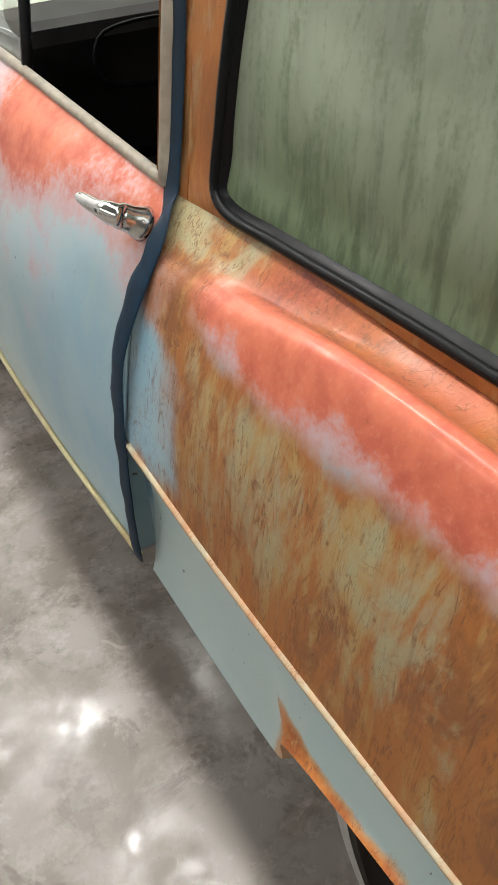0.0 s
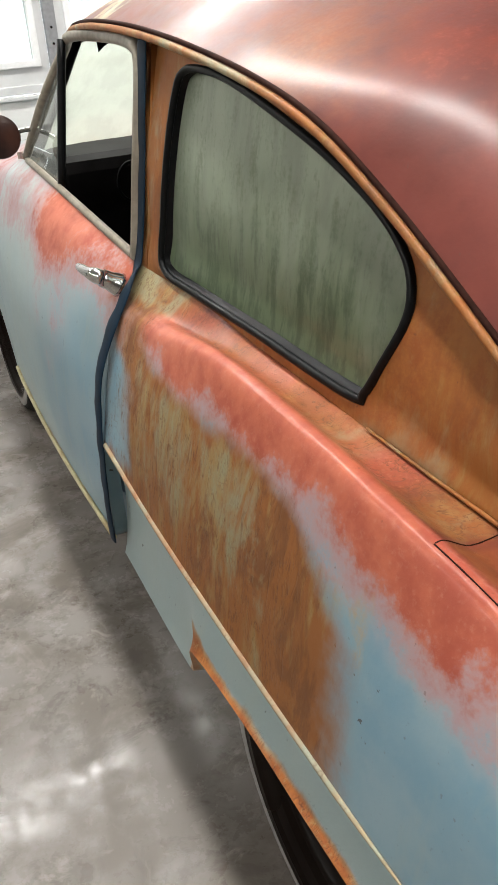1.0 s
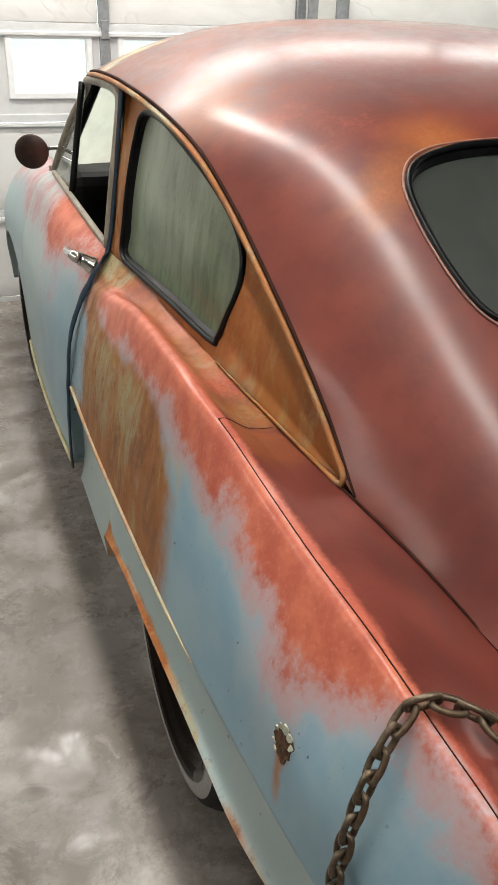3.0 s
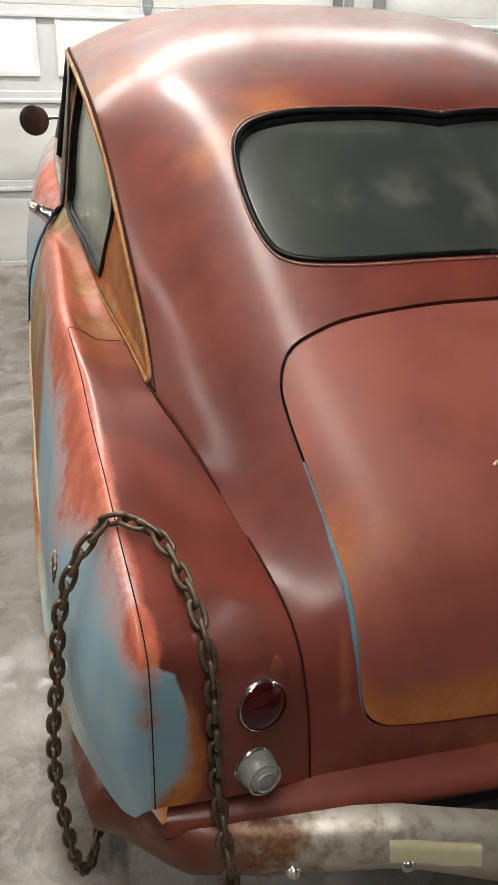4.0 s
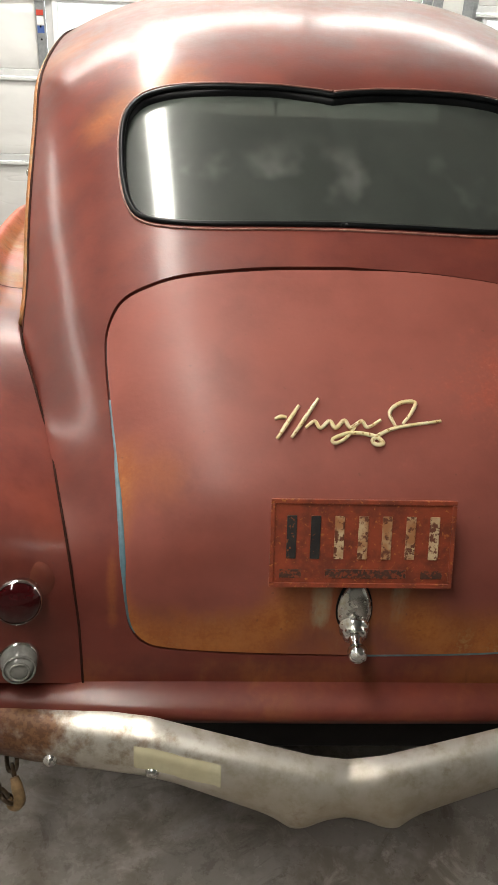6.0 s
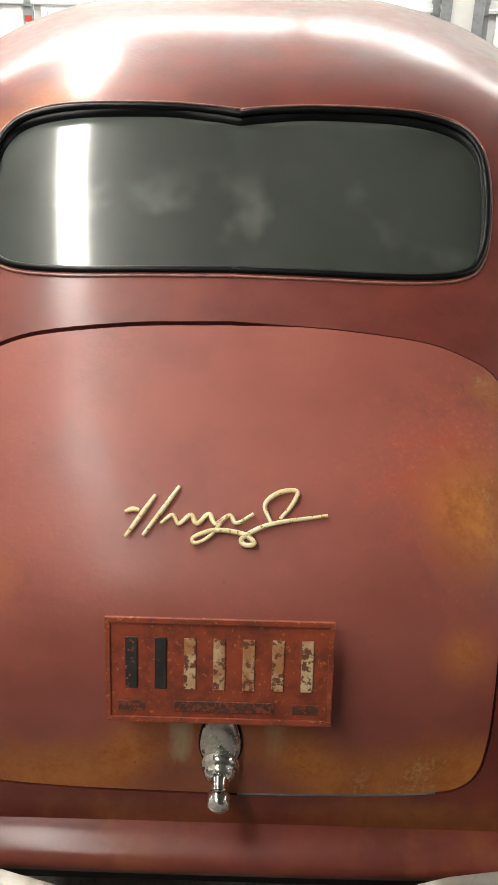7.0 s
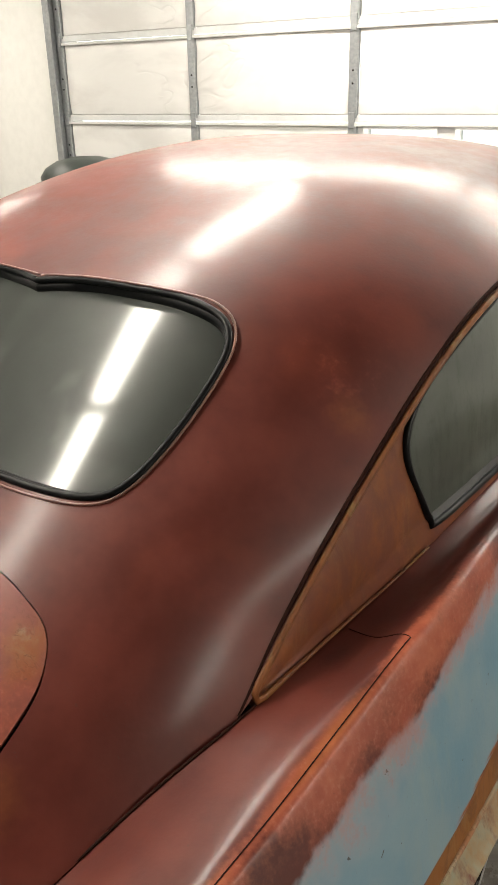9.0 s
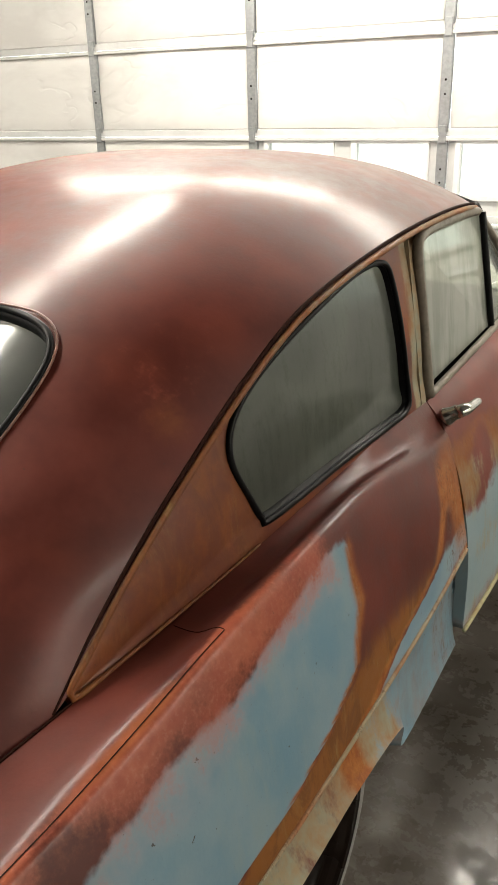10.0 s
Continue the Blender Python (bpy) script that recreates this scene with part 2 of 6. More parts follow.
def glass(name, tint, film=None, film_amount=0.0, rough=0.0, gloss=1.0, run_off=0.0, drip=0.62, lit_through=False, smear=0.0):
    """Thin pane: tinted see-through, mirror-like gloss by the angle, and a dried film of dirt. smear: how much the film
    is wiped in clouds; it also brings painted reflection blots.
    """
    k = Net(name)
    tr = k.n.new("ShaderNodeBsdfTransparent")
    k.put(tr.inputs[0], tint)
    gl = k.n.new("ShaderNodeBsdfGlossy")
    cloud = k.noise(5, 5, 0.62, distort=0.8)
    k.put(gl.inputs["Roughness"], rough)
    k.put(gl.inputs["Color"], (0.95 * gloss, 0.97 * gloss, 0.95 * gloss))
    lw = k.n.new("ShaderNodeLayerWeight")
    lw.inputs["Blend"].default_value = 0.5
    gleam = k.math("ADD", k.math("MULTIPLY", k.math("POWER", lw.outputs["Facing"], 5.0), 0.92), 0.07)
    body = tr
    if film:
        streak = k.noise(14, 5, 0.6, stretch=(1, 1, 0.12))
        fine = k.noise(44, 5, 0.68, stretch=(1, 1, 0.20), distort=0.3)
        speck = k.noise(150, 3, 0.6)
        wipe = k.noise(6, 2, 0.45, stretch=(1.0, 0.6, 0.6), distort=0.6)
        df = k.n.new("ShaderNodeBsdfTranslucent" if lit_through else "ShaderNodeBsdfDiffuse")
        sep = k.n.new("ShaderNodeSeparateXYZ")
        k.l.new(k.tc.outputs["Object"], sep.inputs[0])
        dry = k.mix(k.ramp(streak, 0.38, 0.62), film, tuple(c * drip for c in film))
        dry = k.mix(k.math("MULTIPLY", k.ramp(k.math("ADD", k.math("MULTIPLY", fine, 0.7), k.math("MULTIPLY", speck, 0.3)), 0.48, 0.68), 0.60 * min(run_off * 1.3, 1.0)), dry, (film[0] * 0.34, film[1] * 0.42, film[2] * 0.28))
        level = k.math("ADD", sep.outputs[2], k.math("MULTIPLY", k.math("SUBTRACT", k.math("ADD", k.math("MULTIPLY", streak, 0.5), k.math("MULTIPLY", cloud, 0.5)), 0.5), 0.55))
        wet = k.math("MULTIPLY", k.ramp(level, 1.02, 1.25, 1.0, 0.0), run_off)
        if smear:
            # dim reflections low on the pane, painted as pale blots in the film colour
            reflect_blot = k.math("MULTIPLY", k.ramp(k.noise(5.5, 3, 0.5, stretch=(1.0, 0.8, 0.8)), 0.50, 0.72), k.math("MULTIPLY", k.ramp(sep.outputs[2], 1.14, 1.19), k.ramp(sep.outputs[2], 1.20, 1.30, 1.0, 0.0)))
            dry = k.mix(k.math("MULTIPLY", reflect_blot, 0.8), dry, (0.24, 0.25, 0.23))
        k.put(df.inputs[0], k.mix(wet, dry, k.mix(k.ramp(fine, 0.42, 0.60), (film[0] * 0.34, film[1] * 0.42, film[2] * 0.26), (film[0] * 0.13, film[1] * 0.19, film[2] * 0.09))))
        m = k.n.new("ShaderNodeMixShader")
        thick = k.ramp(sep.outputs[2], 0.98, 1.30, 1.0 - 0.3 * run_off, 1.0)
        amount = k.math("MULTIPLY", k.math("ADD", k.ramp(streak, 0.25, 0.7, 0.9, 1.0), k.ramp(cloud, 0.3, 0.7, -0.06, 0.0)), k.math("MULTIPLY", thick, film_amount), clamp=True)
        if smear:
            amount = k.math("MULTIPLY", amount, k.ramp(wipe, 0.30, 0.74, 1.0 - smear, 1.0))
        k.put(m.inputs[0], amount)
        k.l.new(tr.outputs[0], m.inputs[1])
        k.l.new(df.outputs[0], m.inputs[2])
        body = m
    if smear:
        # greasy veil: part of the gloss is spread wide
        veil = k.n.new("ShaderNodeBsdfGlossy")
        k.put(veil.inputs["Roughness"], 0.36)
        k.put(veil.inputs["Color"], (0.95 * gloss, 0.97 * gloss, 0.95 * gloss))
        both = k.n.new("ShaderNodeMixShader")
        k.put(both.inputs[0], 0.26)
        k.l.new(gl.outputs[0], both.inputs[1])
        k.l.new(veil.outputs[0], both.inputs[2])
        gl = both
    mx = k.n.new("ShaderNodeMixShader")
    k.put(mx.inputs[0], gleam)
    k.l.new(body.outputs[0], mx.inputs[1])
    k.l.new(gl.outputs[0], mx.inputs[2])
    return k.done(mx)


def glow(name, colour, strength):
    k = Net(name)
    e = k.n.new("ShaderNodeEmission")
    k.put(e.inputs[0], colour)
    e.inputs[1].default_value = strength
    return k.done(e)


def concrete():
    """Sealed garage concrete, mottled grey, with pale scuffs and wet-looking gloss patches."""
    k = Net("sealed_concrete")
    big, mid, fine = k.noise(1.3, 5, 0.6), k.noise(6, 6, 0.65), k.noise(60, 4, 0.6)
    col = k.mix(k.ramp(big, 0.3, 0.7), (0.20, 0.18, 0.16), (0.28, 0.258, 0.24))
    col = k.mix(k.ramp(mid, 0.42, 0.60), col, (0.150, 0.128, 0.106))
    col = k.mix(k.math("MULTIPLY", k.ramp(k.noise(4.2, 7, 0.72, distort=1.4), 0.52, 0.60), 0.55), col, (0.105, 0.088, 0.072))
    col = k.mix(k.math("MULTIPLY", k.ramp(k.noise(2.6, 6, 0.65, distort=0.6), 0.5, 0.72), 0.6), col, (0.46, 0.42, 0.39))
    scuff = k.math("MULTIPLY", k.ramp(k.noise(11, 6, 0.7, distort=0.8), 0.54, 0.70), k.ramp(mid, 0.45, 0.6))
    col = k.mix(k.math("MULTIPLY", scuff, 0.35), col, (0.55, 0.51, 0.47))
    col = k.mix(k.math("MULTIPLY", k.ramp(fine, 0.6, 0.75), 0.3), col, (0.15, 0.13, 0.11))
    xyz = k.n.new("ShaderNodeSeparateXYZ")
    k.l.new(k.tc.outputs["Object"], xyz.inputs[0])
    # turns dark brown towards +x, along a noisy border
    dark_right = k.ramp(k.math("ADD", xyz.outputs[0], k.math("MULTIPLY", k.math("SUBTRACT", big, 0.5), 1.6)), 0.3, 1.1)
    col = k.mix(k.math("MULTIPLY", dark_right, 0.95), col, (0.032, 0.025, 0.016))
    rough = k.ramp(k.math("ADD", k.math("MULTIPLY", k.noise(17, 6, 0.72), 0.45), k.math("MULTIPLY", mid, 0.55)), 0.38, 0.60, 0.08, 0.42)
    return k.done(k.principled(col, rough, 0.0, k.bump(k.math("ADD", mid, k.math("MULTIPLY", fine, 0.4)), 0.10, 0.003), spec=0.45))


def chrome(name, dirt, amount, rough=0.16):
    k = Net(name)
    n, f = k.noise(9, 4, 0.6), k.noise(70, 4, 0.65)
    s = k.math("ADD", k.math("MULTIPLY", n, 0.7), k.math("MULTIPLY", f, 0.3))
    d = k.ramp(s, 0.62 - amount * 0.35, 0.72 - amount * 0.25)
    col = k.mix(d, (0.62, 0.62, 0.60), dirt)
    return k.done(k.principled(col, k.ramp(d, 0, 1, rough, 0.55), k.ramp(d, 0, 1, 1.0, 0.25), k.bump(f, 0.08, 0.001)))


def bumper_metal():
    """Old plated bumper: dull nickel with brown rust film towards one end. The sheen's fall-off is painted by height.
    """
    k = Net("worn_bumper_plating")
    x = k.n.new("ShaderNodeSeparateXYZ")
    k.l.new(k.tc.outputs["Object"], x.inputs[0])
    n, m, f = k.noise(6, 5, 0.6), k.noise(26, 5, 0.65), k.noise(110, 3, 0.6)
    s = k.math("ADD", k.math("MULTIPLY", n, 0.6), k.math("MULTIPLY", m, 0.4))
    lean = k.ramp(x.outputs[0], -0.62, -0.24, 0.20, 0.0)
    r = k.ramp(k.math("ADD", s, lean), 0.56, 0.76)
    red = k.ramp(k.math("ADD", x.outputs[0], k.math("MULTIPLY", k.math("SUBTRACT", s, 0.5), 0.20)), -0.67, -0.55, 1.0, 0.0)
    col = k.mix(k.ramp(m, 0.35, 0.7), (0.56, 0.54, 0.49), (0.42, 0.38, 0.30))
    # tan lower half: the blade's top-lit sheen gradient put into the colour
    low = k.ramp(k.math("ADD", x.outputs[2], k.math("MULTIPLY", k.math("SUBTRACT", s, 0.5), 0.16)), 0.30, 0.40, 1.0, 0.0)
    col = k.mix(k.math("MULTIPLY", low, 0.55), col, (0.36, 0.29, 0.19))
    col = k.mix(r, col, k.mix(k.ramp(f, 0.4, 0.6), (0.19, 0.095, 0.045), (0.12, 0.052, 0.026)))
    col = k.mix(k.math("MULTIPLY", red, k.ramp(s, 0.30, 0.55, 0.80, 1.0)), col, (0.115, 0.032, 0.018))
    dull = k.math("MAXIMUM", r, red)
    return k.done(k.principled(col, k.math("ADD", k.ramp(dull, 0, 1, 0.38, 0.45), k.math("MULTIPLY", low, 0.10)), k.ramp(dull, 0, 1, 0.70, 0.25), k.bump(f, 0.12, 0.001)))


def plate_paint():
    k = Net("rusty_plate_paint")
    n, f = k.noise(30, 5, 0.65), k.noise(160, 4, 0.6)
    col = k.mix(k.ramp(n, 0.38, 0.66), (0.27, 0.050, 0.020), (0.15, 0.030, 0.015))
    col = k.mix(k.ramp(f, 0.58, 0.72), col, (0.40, 0.14, 0.035))
    return k.done(k.principled(col, 0.5, 0.0, k.bump(f, 0.3, 0.001)))


def worn_paint(name, a, b, under, amount=0.5, scale=90):
    k = Net(name)
    n = k.noise(scale, 4, 0.65)
    col = k.mix(k.ramp(k.noise(scale * 0.3, 3), 0.35, 0.65), a, b)
    col = k.mix(k.ramp(n, 0.66 - amount * 0.25, 0.72 - amount * 0.2), col, under)
    return k.done(k.principled(col, 0.5))


def facing_film():
    """White insulation facing: a thin skin with long slack creases, its tone greyed along with them."""
    k = Net("white_insulation_facing")
    slack = k.noise(2.2, 4, 0.6, stretch=(0.7, 1, 1.6), distort=0.3)
    crease = k.ramp(k.math("ABSOLUTE", k.math("SUBTRACT", k.noise(1.9, 3, 0.55, stretch=(0.7, 1, 1.7), distort=0.4), 0.5)), 0.0, 0.02, 1.0, 0.0)
    crease = k.math("MULTIPLY", crease, k.ramp(k.noise(1.4, 2, 0.5), 0.48, 0.60))
    col = k.mix(k.ramp(slack, 0.40, 0.65), (0.70, 0.70, 0.685), (0.62, 0.615, 0.60))
    # crease shading is also painted into the colour
    col = k.mix(k.math("MULTIPLY", crease, 0.10), col, (0.45, 0.45, 0.44))
    h = k.math("ADD", slack, k.math("MULTIPLY", crease, -0.30))
    return k.done(k.principled(col, k.ramp(slack, 0.3, 0.7, 0.36, 0.52), 0.0, k.bump(h, 0.22, 0.03)))


PAINT = patina()
RUBBER = plain("black_rubber", (0.004, 0.0045, 0.005), 0.36, grain=0.3, scale=80, spec=0.16)
TYRE = plain("tyre_rubber", (0.010, 0.009, 0.009), 0.75, grain=0.4, scale=50, dirt=(0.026, 0.022, 0.018), dirt_amount=0.5, spec=0.2)
WHITEWALL = plain("grey_whitewall", (0.27, 0.26, 0.25), 0.6, grain=0.2, scale=60, dirt=(0.22, 0.20, 0.18))
STEEL_DARK = plain("dark_wheel_steel", (0.008, 0.0045, 0.003), 0.26, grain=0.3, spec=0.10)
GLASS_REAR = glass("smoky_rear_glass", (0.12, 0.135, 0.13), (0.056, 0.065, 0.058), 0.84, 0.115, drip=0.9, smear=0.30)
GLASS_SIDE = glass("dirty_green_glass", (0.20, 0.25, 0.18), (0.32, 0.365, 0.275), 1.08, 0.30, run_off=0.85, drip=0.72)
GLASS_GREY = glass("smoky_side_glass", (0.30, 0.33, 0.30), (0.15, 0.165, 0.145), 0.95, 0.13, run_off=0.35, drip=0.9, smear=0.3)
GLASS_SCREEN = glass("dust_white_windscreen", (0.66, 0.70, 0.65), (0.50, 0.54, 0.47), 0.80, 0.05, drip=0.85, lit_through=True)
GLASS_HAZE = glass("milky_door_glass", (0.70, 0.74, 0.68), (0.42, 0.45, 0.39), 0.82, 0.06)
GLASS_VENT = glass("hazy_clear_glass", (0.80, 0.84, 0.80), (0.55, 0.58, 0.52), 0.22, 0.02)
CHROME = chrome("pitted_chrome", (0.30, 0.27, 0.22), 0.25)
HANDLE_METAL = chrome("yellowed_pitted_chrome", (0.36, 0.33, 0.24), 0.42, 0.22)
BUMPER = bumper_metal()
GOLD = worn_paint("worn_gold_lettering", (0.60, 0.49, 0.24), (0.66, 0.59, 0.38), (0.30, 0.17, 0.05), 0.4, 150)
PLATE = plate_paint()
PLATE_BLACK = worn_paint("plate_black_paint", (0.015, 0.014, 0.014), (0.03, 0.028, 0.025), (0.25, 0.07, 0.02), 0.3, 120)
PLATE_DIM = worn_paint("plate_faded_paint", (0.045, 0.022, 0.016), (0.07, 0.03, 0.02), (0.20, 0.045, 0.018), 0.7, 140)
PLATE_CREAM = worn_paint("plate_cream_paint", (0.52, 0.40, 0.24), (0.34, 0.15, 0.06), (0.13, 0.04, 0.02), 0.7, 90)
TAPE = plain("dark_blue_tape", (0.003, 0.019, 0.040), 0.62, grain=0.35, scale=45, dirt=(0.002, 0.009, 0.018), dirt_amount=0.8, bump=0.3, spec=0.25)
MASKING = plain("yellowed_masking_tape", (0.50, 0.47, 0.32), 0.6, grain=0.1, scale=70, dirt=(0.42, 0.36, 0.22))
LENS_RED = plain("dark_red_lens", (0.036, 0.003, 0.004), 0.10, grain=0.3)
LENS_GREY = plain("grey_glass_lens", (0.22, 0.22, 0.20), 0.16, grain=0.2, scale=120)
CHAIN_STEEL = plain("rusty_chain_steel", (0.135, 0.10, 0.066), 0.42, 0.65, grain=0.45, scale=90, dirt=(0.10, 0.045, 0.02), dirt_amount=0.8, bump=0.25)
HOOK = plain("tan_rusty_hook", (0.30, 0.20, 0.10), 0.5, 0.3, grain=0.4, scale=80, dirt=(0.16, 0.07, 0.03), bump=0.2)
MIRROR_BACK = plain("dark_rusty_mirror_back", (0.030, 0.015, 0.012), 0.3, 0.3, grain=0.5, scale=60, dirt=(0.075, 0.026, 0.015), dirt_amount=0.8)
TRIM_DARK = plain("oily_dark_interior", (0.007, 0.006, 0.006), 0.65, grain=0.4, scale=30, dirt=(0.018, 0.013, 0.009), spec=0.2)
CLOTH = plain("brown_seat_cloth", (0.045, 0.032, 0.022), 0.9, grain=0.3, scale=90)
LINER = plain("stained_headliner", (0.30, 0.29, 0.24), 0.9, grain=0.25, scale=20, dirt=(0.14, 0.12, 0.08))
FRAME_WORN = plain("worn_window_frame", (0.26, 0.23, 0.18), 0.45, grain=0.3, scale=50, dirt=(0.13, 0.10, 0.07))
LIP_WORN = plain("rubbed_brown_lip", (0.30, 0.15, 0.115), 0.35, grain=0.4, scale=50, dirt=(0.10, 0.04, 0.03), dirt_amount=0.7)
GAP_BLUE = plain("blue_gap_edge", (0.11, 0.20, 0.24), 0.5, grain=0.3, scale=50, dirt=(0.05, 0.05, 0.045), dirt_amount=0.7)
SCAB = plain("brown_rust_scab", (0.085, 0.036, 0.012), 0.85, grain=0.6, scale=110, dirt=(0.03, 0.013, 0.006), dirt_amount=0.8, bump=0.4)
CHIP = plain("pale_curled_paint", (0.40, 0.42, 0.34), 0.5, grain=0.3, scale=120, dirt=(0.22, 0.12, 0.05))
BRACKET = plain("rust_brown_steel", (0.06, 0.022, 0.012), 0.7, grain=0.4, scale=60)
BIN = plain("dark_green_bin_plastic", (0.030, 0.040, 0.036), 0.4, grain=0.2, scale=40, dirt=(0.05, 0.055, 0.05))
EDGE_CREAM = plain("yellowed_cream_paint", (0.50, 0.46, 0.26), 0.45, grain=0.2, scale=70, dirt=(0.28, 0.16, 0.05), dirt_amount=0.6)
SEAM_DARK = plain("dark_seam_dirt", (0.035, 0.013, 0.009), 0.8, grain=0.4, scale=90, spec=0.08)
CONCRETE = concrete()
WALL_GREY = plain("grey_block_wall", (0.30, 0.29, 0.27), 0.75, grain=0.15, scale=20, dirt=(0.22, 0.21, 0.19))
CEIL_GREY = plain("dull_ceiling_board", (0.27, 0.265, 0.25), 0.8, grain=0.08, scale=14, dirt=(0.21, 0.205, 0.19))
WALL_WHITE = plain("white_wall_board", (0.74, 0.74, 0.71), 0.6, grain=0.05, scale=14, dirt=(0.64, 0.64, 0.60), dirt_amount=0.5)
PANEL_WHITE = facing_film()
SKIN_GREY = plain("light_grey_door_steel", (0.60, 0.61, 0.61), 0.4, grain=0.06, scale=25)
GALV = plain("galvanised_steel", (0.36, 0.38, 0.39), 0.38, 0.55, grain=0.2, scale=45, dirt=(0.25, 0.26, 0.27))
PVC = plain("white_window_frame", (0.74, 0.75, 0.75), 0.4, grain=0.05)
DAY = glow("overcast_daylight", (0.93, 0.97, 1.0), 3.0)
TUBE = glow("lit_diffuser", (1.0, 0.955, 0.875), TUBE_GLOW)
FIXTURE = plain("white_enamel_fixture", (0.78, 0.78, 0.76), 0.35, grain=0.05)

# ---------------------------------------------------------------- mesh helpers


def mesh_object(name, verts, faces, material, parent=None, label="", smooth=True, attrs=None):
    me = bpy.data.meshes.new(name)
    me.from_pydata([tuple(map(float, v)) for v in verts], [], [tuple(int(i) for i in f) for f in faces])
    me.materials.append(material)
    if smooth:
        me.polygons.foreach_set("use_smooth", [True] * len(me.polygons))
    for key, values in (attrs or {}).items():
        a = me.attributes.new(key, "FLOAT_COLOR", "POINT")
        a.data.foreach_set("color", np.asarray(values, dtype=np.float32).ravel())
    me.update()
    ob = new(name, me)
    if parent is not None:
        ob.parent = parent
    if label:
        tagged(ob, label)
    return ob


def part(name, bm, material, parent=None, label="", smooth=False):
    """Links a bmesh as one mesh object under a thing or a part."""
    me = bpy.data.meshes.new(name)
    bm.normal_update()
    bm.to_mesh(me)
    bm.free()
    me.materials.append(material)
    if smooth:
        me.polygons.foreach_set("use_smooth", [True] * len(me.polygons))
    ob = new(name, me)
    if parent is not None:
        ob.parent = parent
    if label:
        tagged(ob, label)
    return ob


def box(bm, lo, hi, bevel=0.0):
    """A box between two corners, added to bm."""
    lo, hi = Vector(lo), Vector(hi)
    r = bmesh.ops.create_cube(bm, size=1.0)
    for v in r["verts"]:
        v.co = Vector((lo[i] + (v.co[i] + 0.5) * (hi[i] - lo[i]) for i in range(3)))
    if bevel:
        edges = list({e for v in r["verts"] for e in v.link_edges})
        bmesh.ops.bevel(bm, geom=edges, offset=bevel, segments=2, affect="EDGES", profile=0.5)
    return bm


def box_part(name, lo, hi, material, parent=None, label="", bevel=0.004):
    return part(name, box(bmesh.new(), lo, hi, bevel), material, parent, label)


def spline(points, n, closed=False, even=True):
    """A smooth curve through the points, sampled n times: evenly by length, or evenly from point to point."""
    p = np.asarray(points, float)
    m = len(p)
    ext = np.vstack([p[-1], p, p[0], p[1]]) if closed else np.vstack([2 * p[0] - p[1], p, 2 * p[-1] - p[-2]])
    seg = m if closed else m - 1

    def at(q):
        i = np.minimum(q.astype(int), seg - 1)
        f = (q - i)[:, None]
        a, b, c, d = ext[i], ext[i + 1], ext[i + 2], ext[i + 3]
        return 0.5 * (2 * b + (c - a) * f + (2 * a - 5 * b + 4 * c - d) * f**2 + (3 * b - a - 3 * c + d) * f**3)

    if not even:
        return at(np.linspace(0, seg, n, endpoint=not closed))
    q = np.linspace(0, seg, 40 * seg + 1)
    c = at(q)
    s = np.r_[0, np.cumsum(np.linalg.norm(np.diff(c, axis=0), axis=1))]
    return at(np.interp(np.linspace(0, s[-1], n, endpoint=not closed), s, q))


def spline_at(table, q):
    """The values of a smooth curve through the rows of table, at the row numbers q."""
    p = np.asarray(table, float)
    ext = np.concatenate([(2 * p[0] - p[1])[None], p, (2 * p[-1] - p[-2])[None]])
    i = np.clip(q.astype(int), 0, len(p) - 2)
    f = (q - i).reshape(-1, *[1] * (p.ndim - 1))
    a, b, c, d = ext[i], ext[i + 1], ext[i + 2], ext[i + 3]
    return 0.5 * (2 * b + (c - a) * f + (2 * a - 5 * b + 4 * c - d) * f**2 + (3 * b - a - 3 * c + d) * f**3)


def grid_faces(rows, cols):
    i = np.arange(rows - 1)[:, None] * cols + np.arange(cols - 1)[None]
    return np.stack([i, i + 1, i + cols + 1, i + cols], -1).reshape(-1, 4)


def clip(verts, faces, field):
    """The part of a mesh where field, one value a vertex, is not negative: cut clean through the faces."""
    out, keep, made, polys = [], {}, {}, []

    def old(i):
        if i not in keep:
            keep[i] = len(out)
            out.append(verts[i])
        return keep[i]

    def cut(i, j):
        key = (min(i, j), max(i, j))
        if key not in made:
            f = field[i] / (field[i] - field[j])
            made[key] = len(out)
            out.append(verts[i] + f * (verts[j] - verts[i]))
        return made[key]

    inside = field >= 0
    for f in faces:
        s = inside[list(f)]
        if s.all():
            polys.append([old(i) for i in f])
        elif s.any():
            p = []
            for a, b in zip(f, (*f[1:], f[0])):
                if inside[a]:
                    p.append(old(a))
                if inside[a] != inside[b]:
                    p.append(cut(a, b))
            if len(p) > 2:
                polys.append(p)
    return np.array(out), polys


def outline_distance(points, outline):
    """Signed distance of 2D points to a closed outline: negative within."""
    a = outline
    b = np.roll(outline, -1, axis=0)
    best = np.full(len(points), 1e9)
    wind = np.zeros(len(points), bool)
    for p, q in zip(a, b):
        d = q - p
        t = np.clip(((points - p) @ d) / (d @ d + 1e-12), 0, 1)
        best = np.minimum(best, np.hypot(*(points - p - t[:, None] * d).T))
        cross = (p[1] > points[:, 1]) != (q[1] > points[:, 1])
        xs = p[0] + (points[:, 1] - p[1]) * d[0] / (d[1] if abs(d[1]) > 1e-12 else 1e-12)
        wind ^= cross & (points[:, 0] < xs)
    return np.where(wind, -best, best)


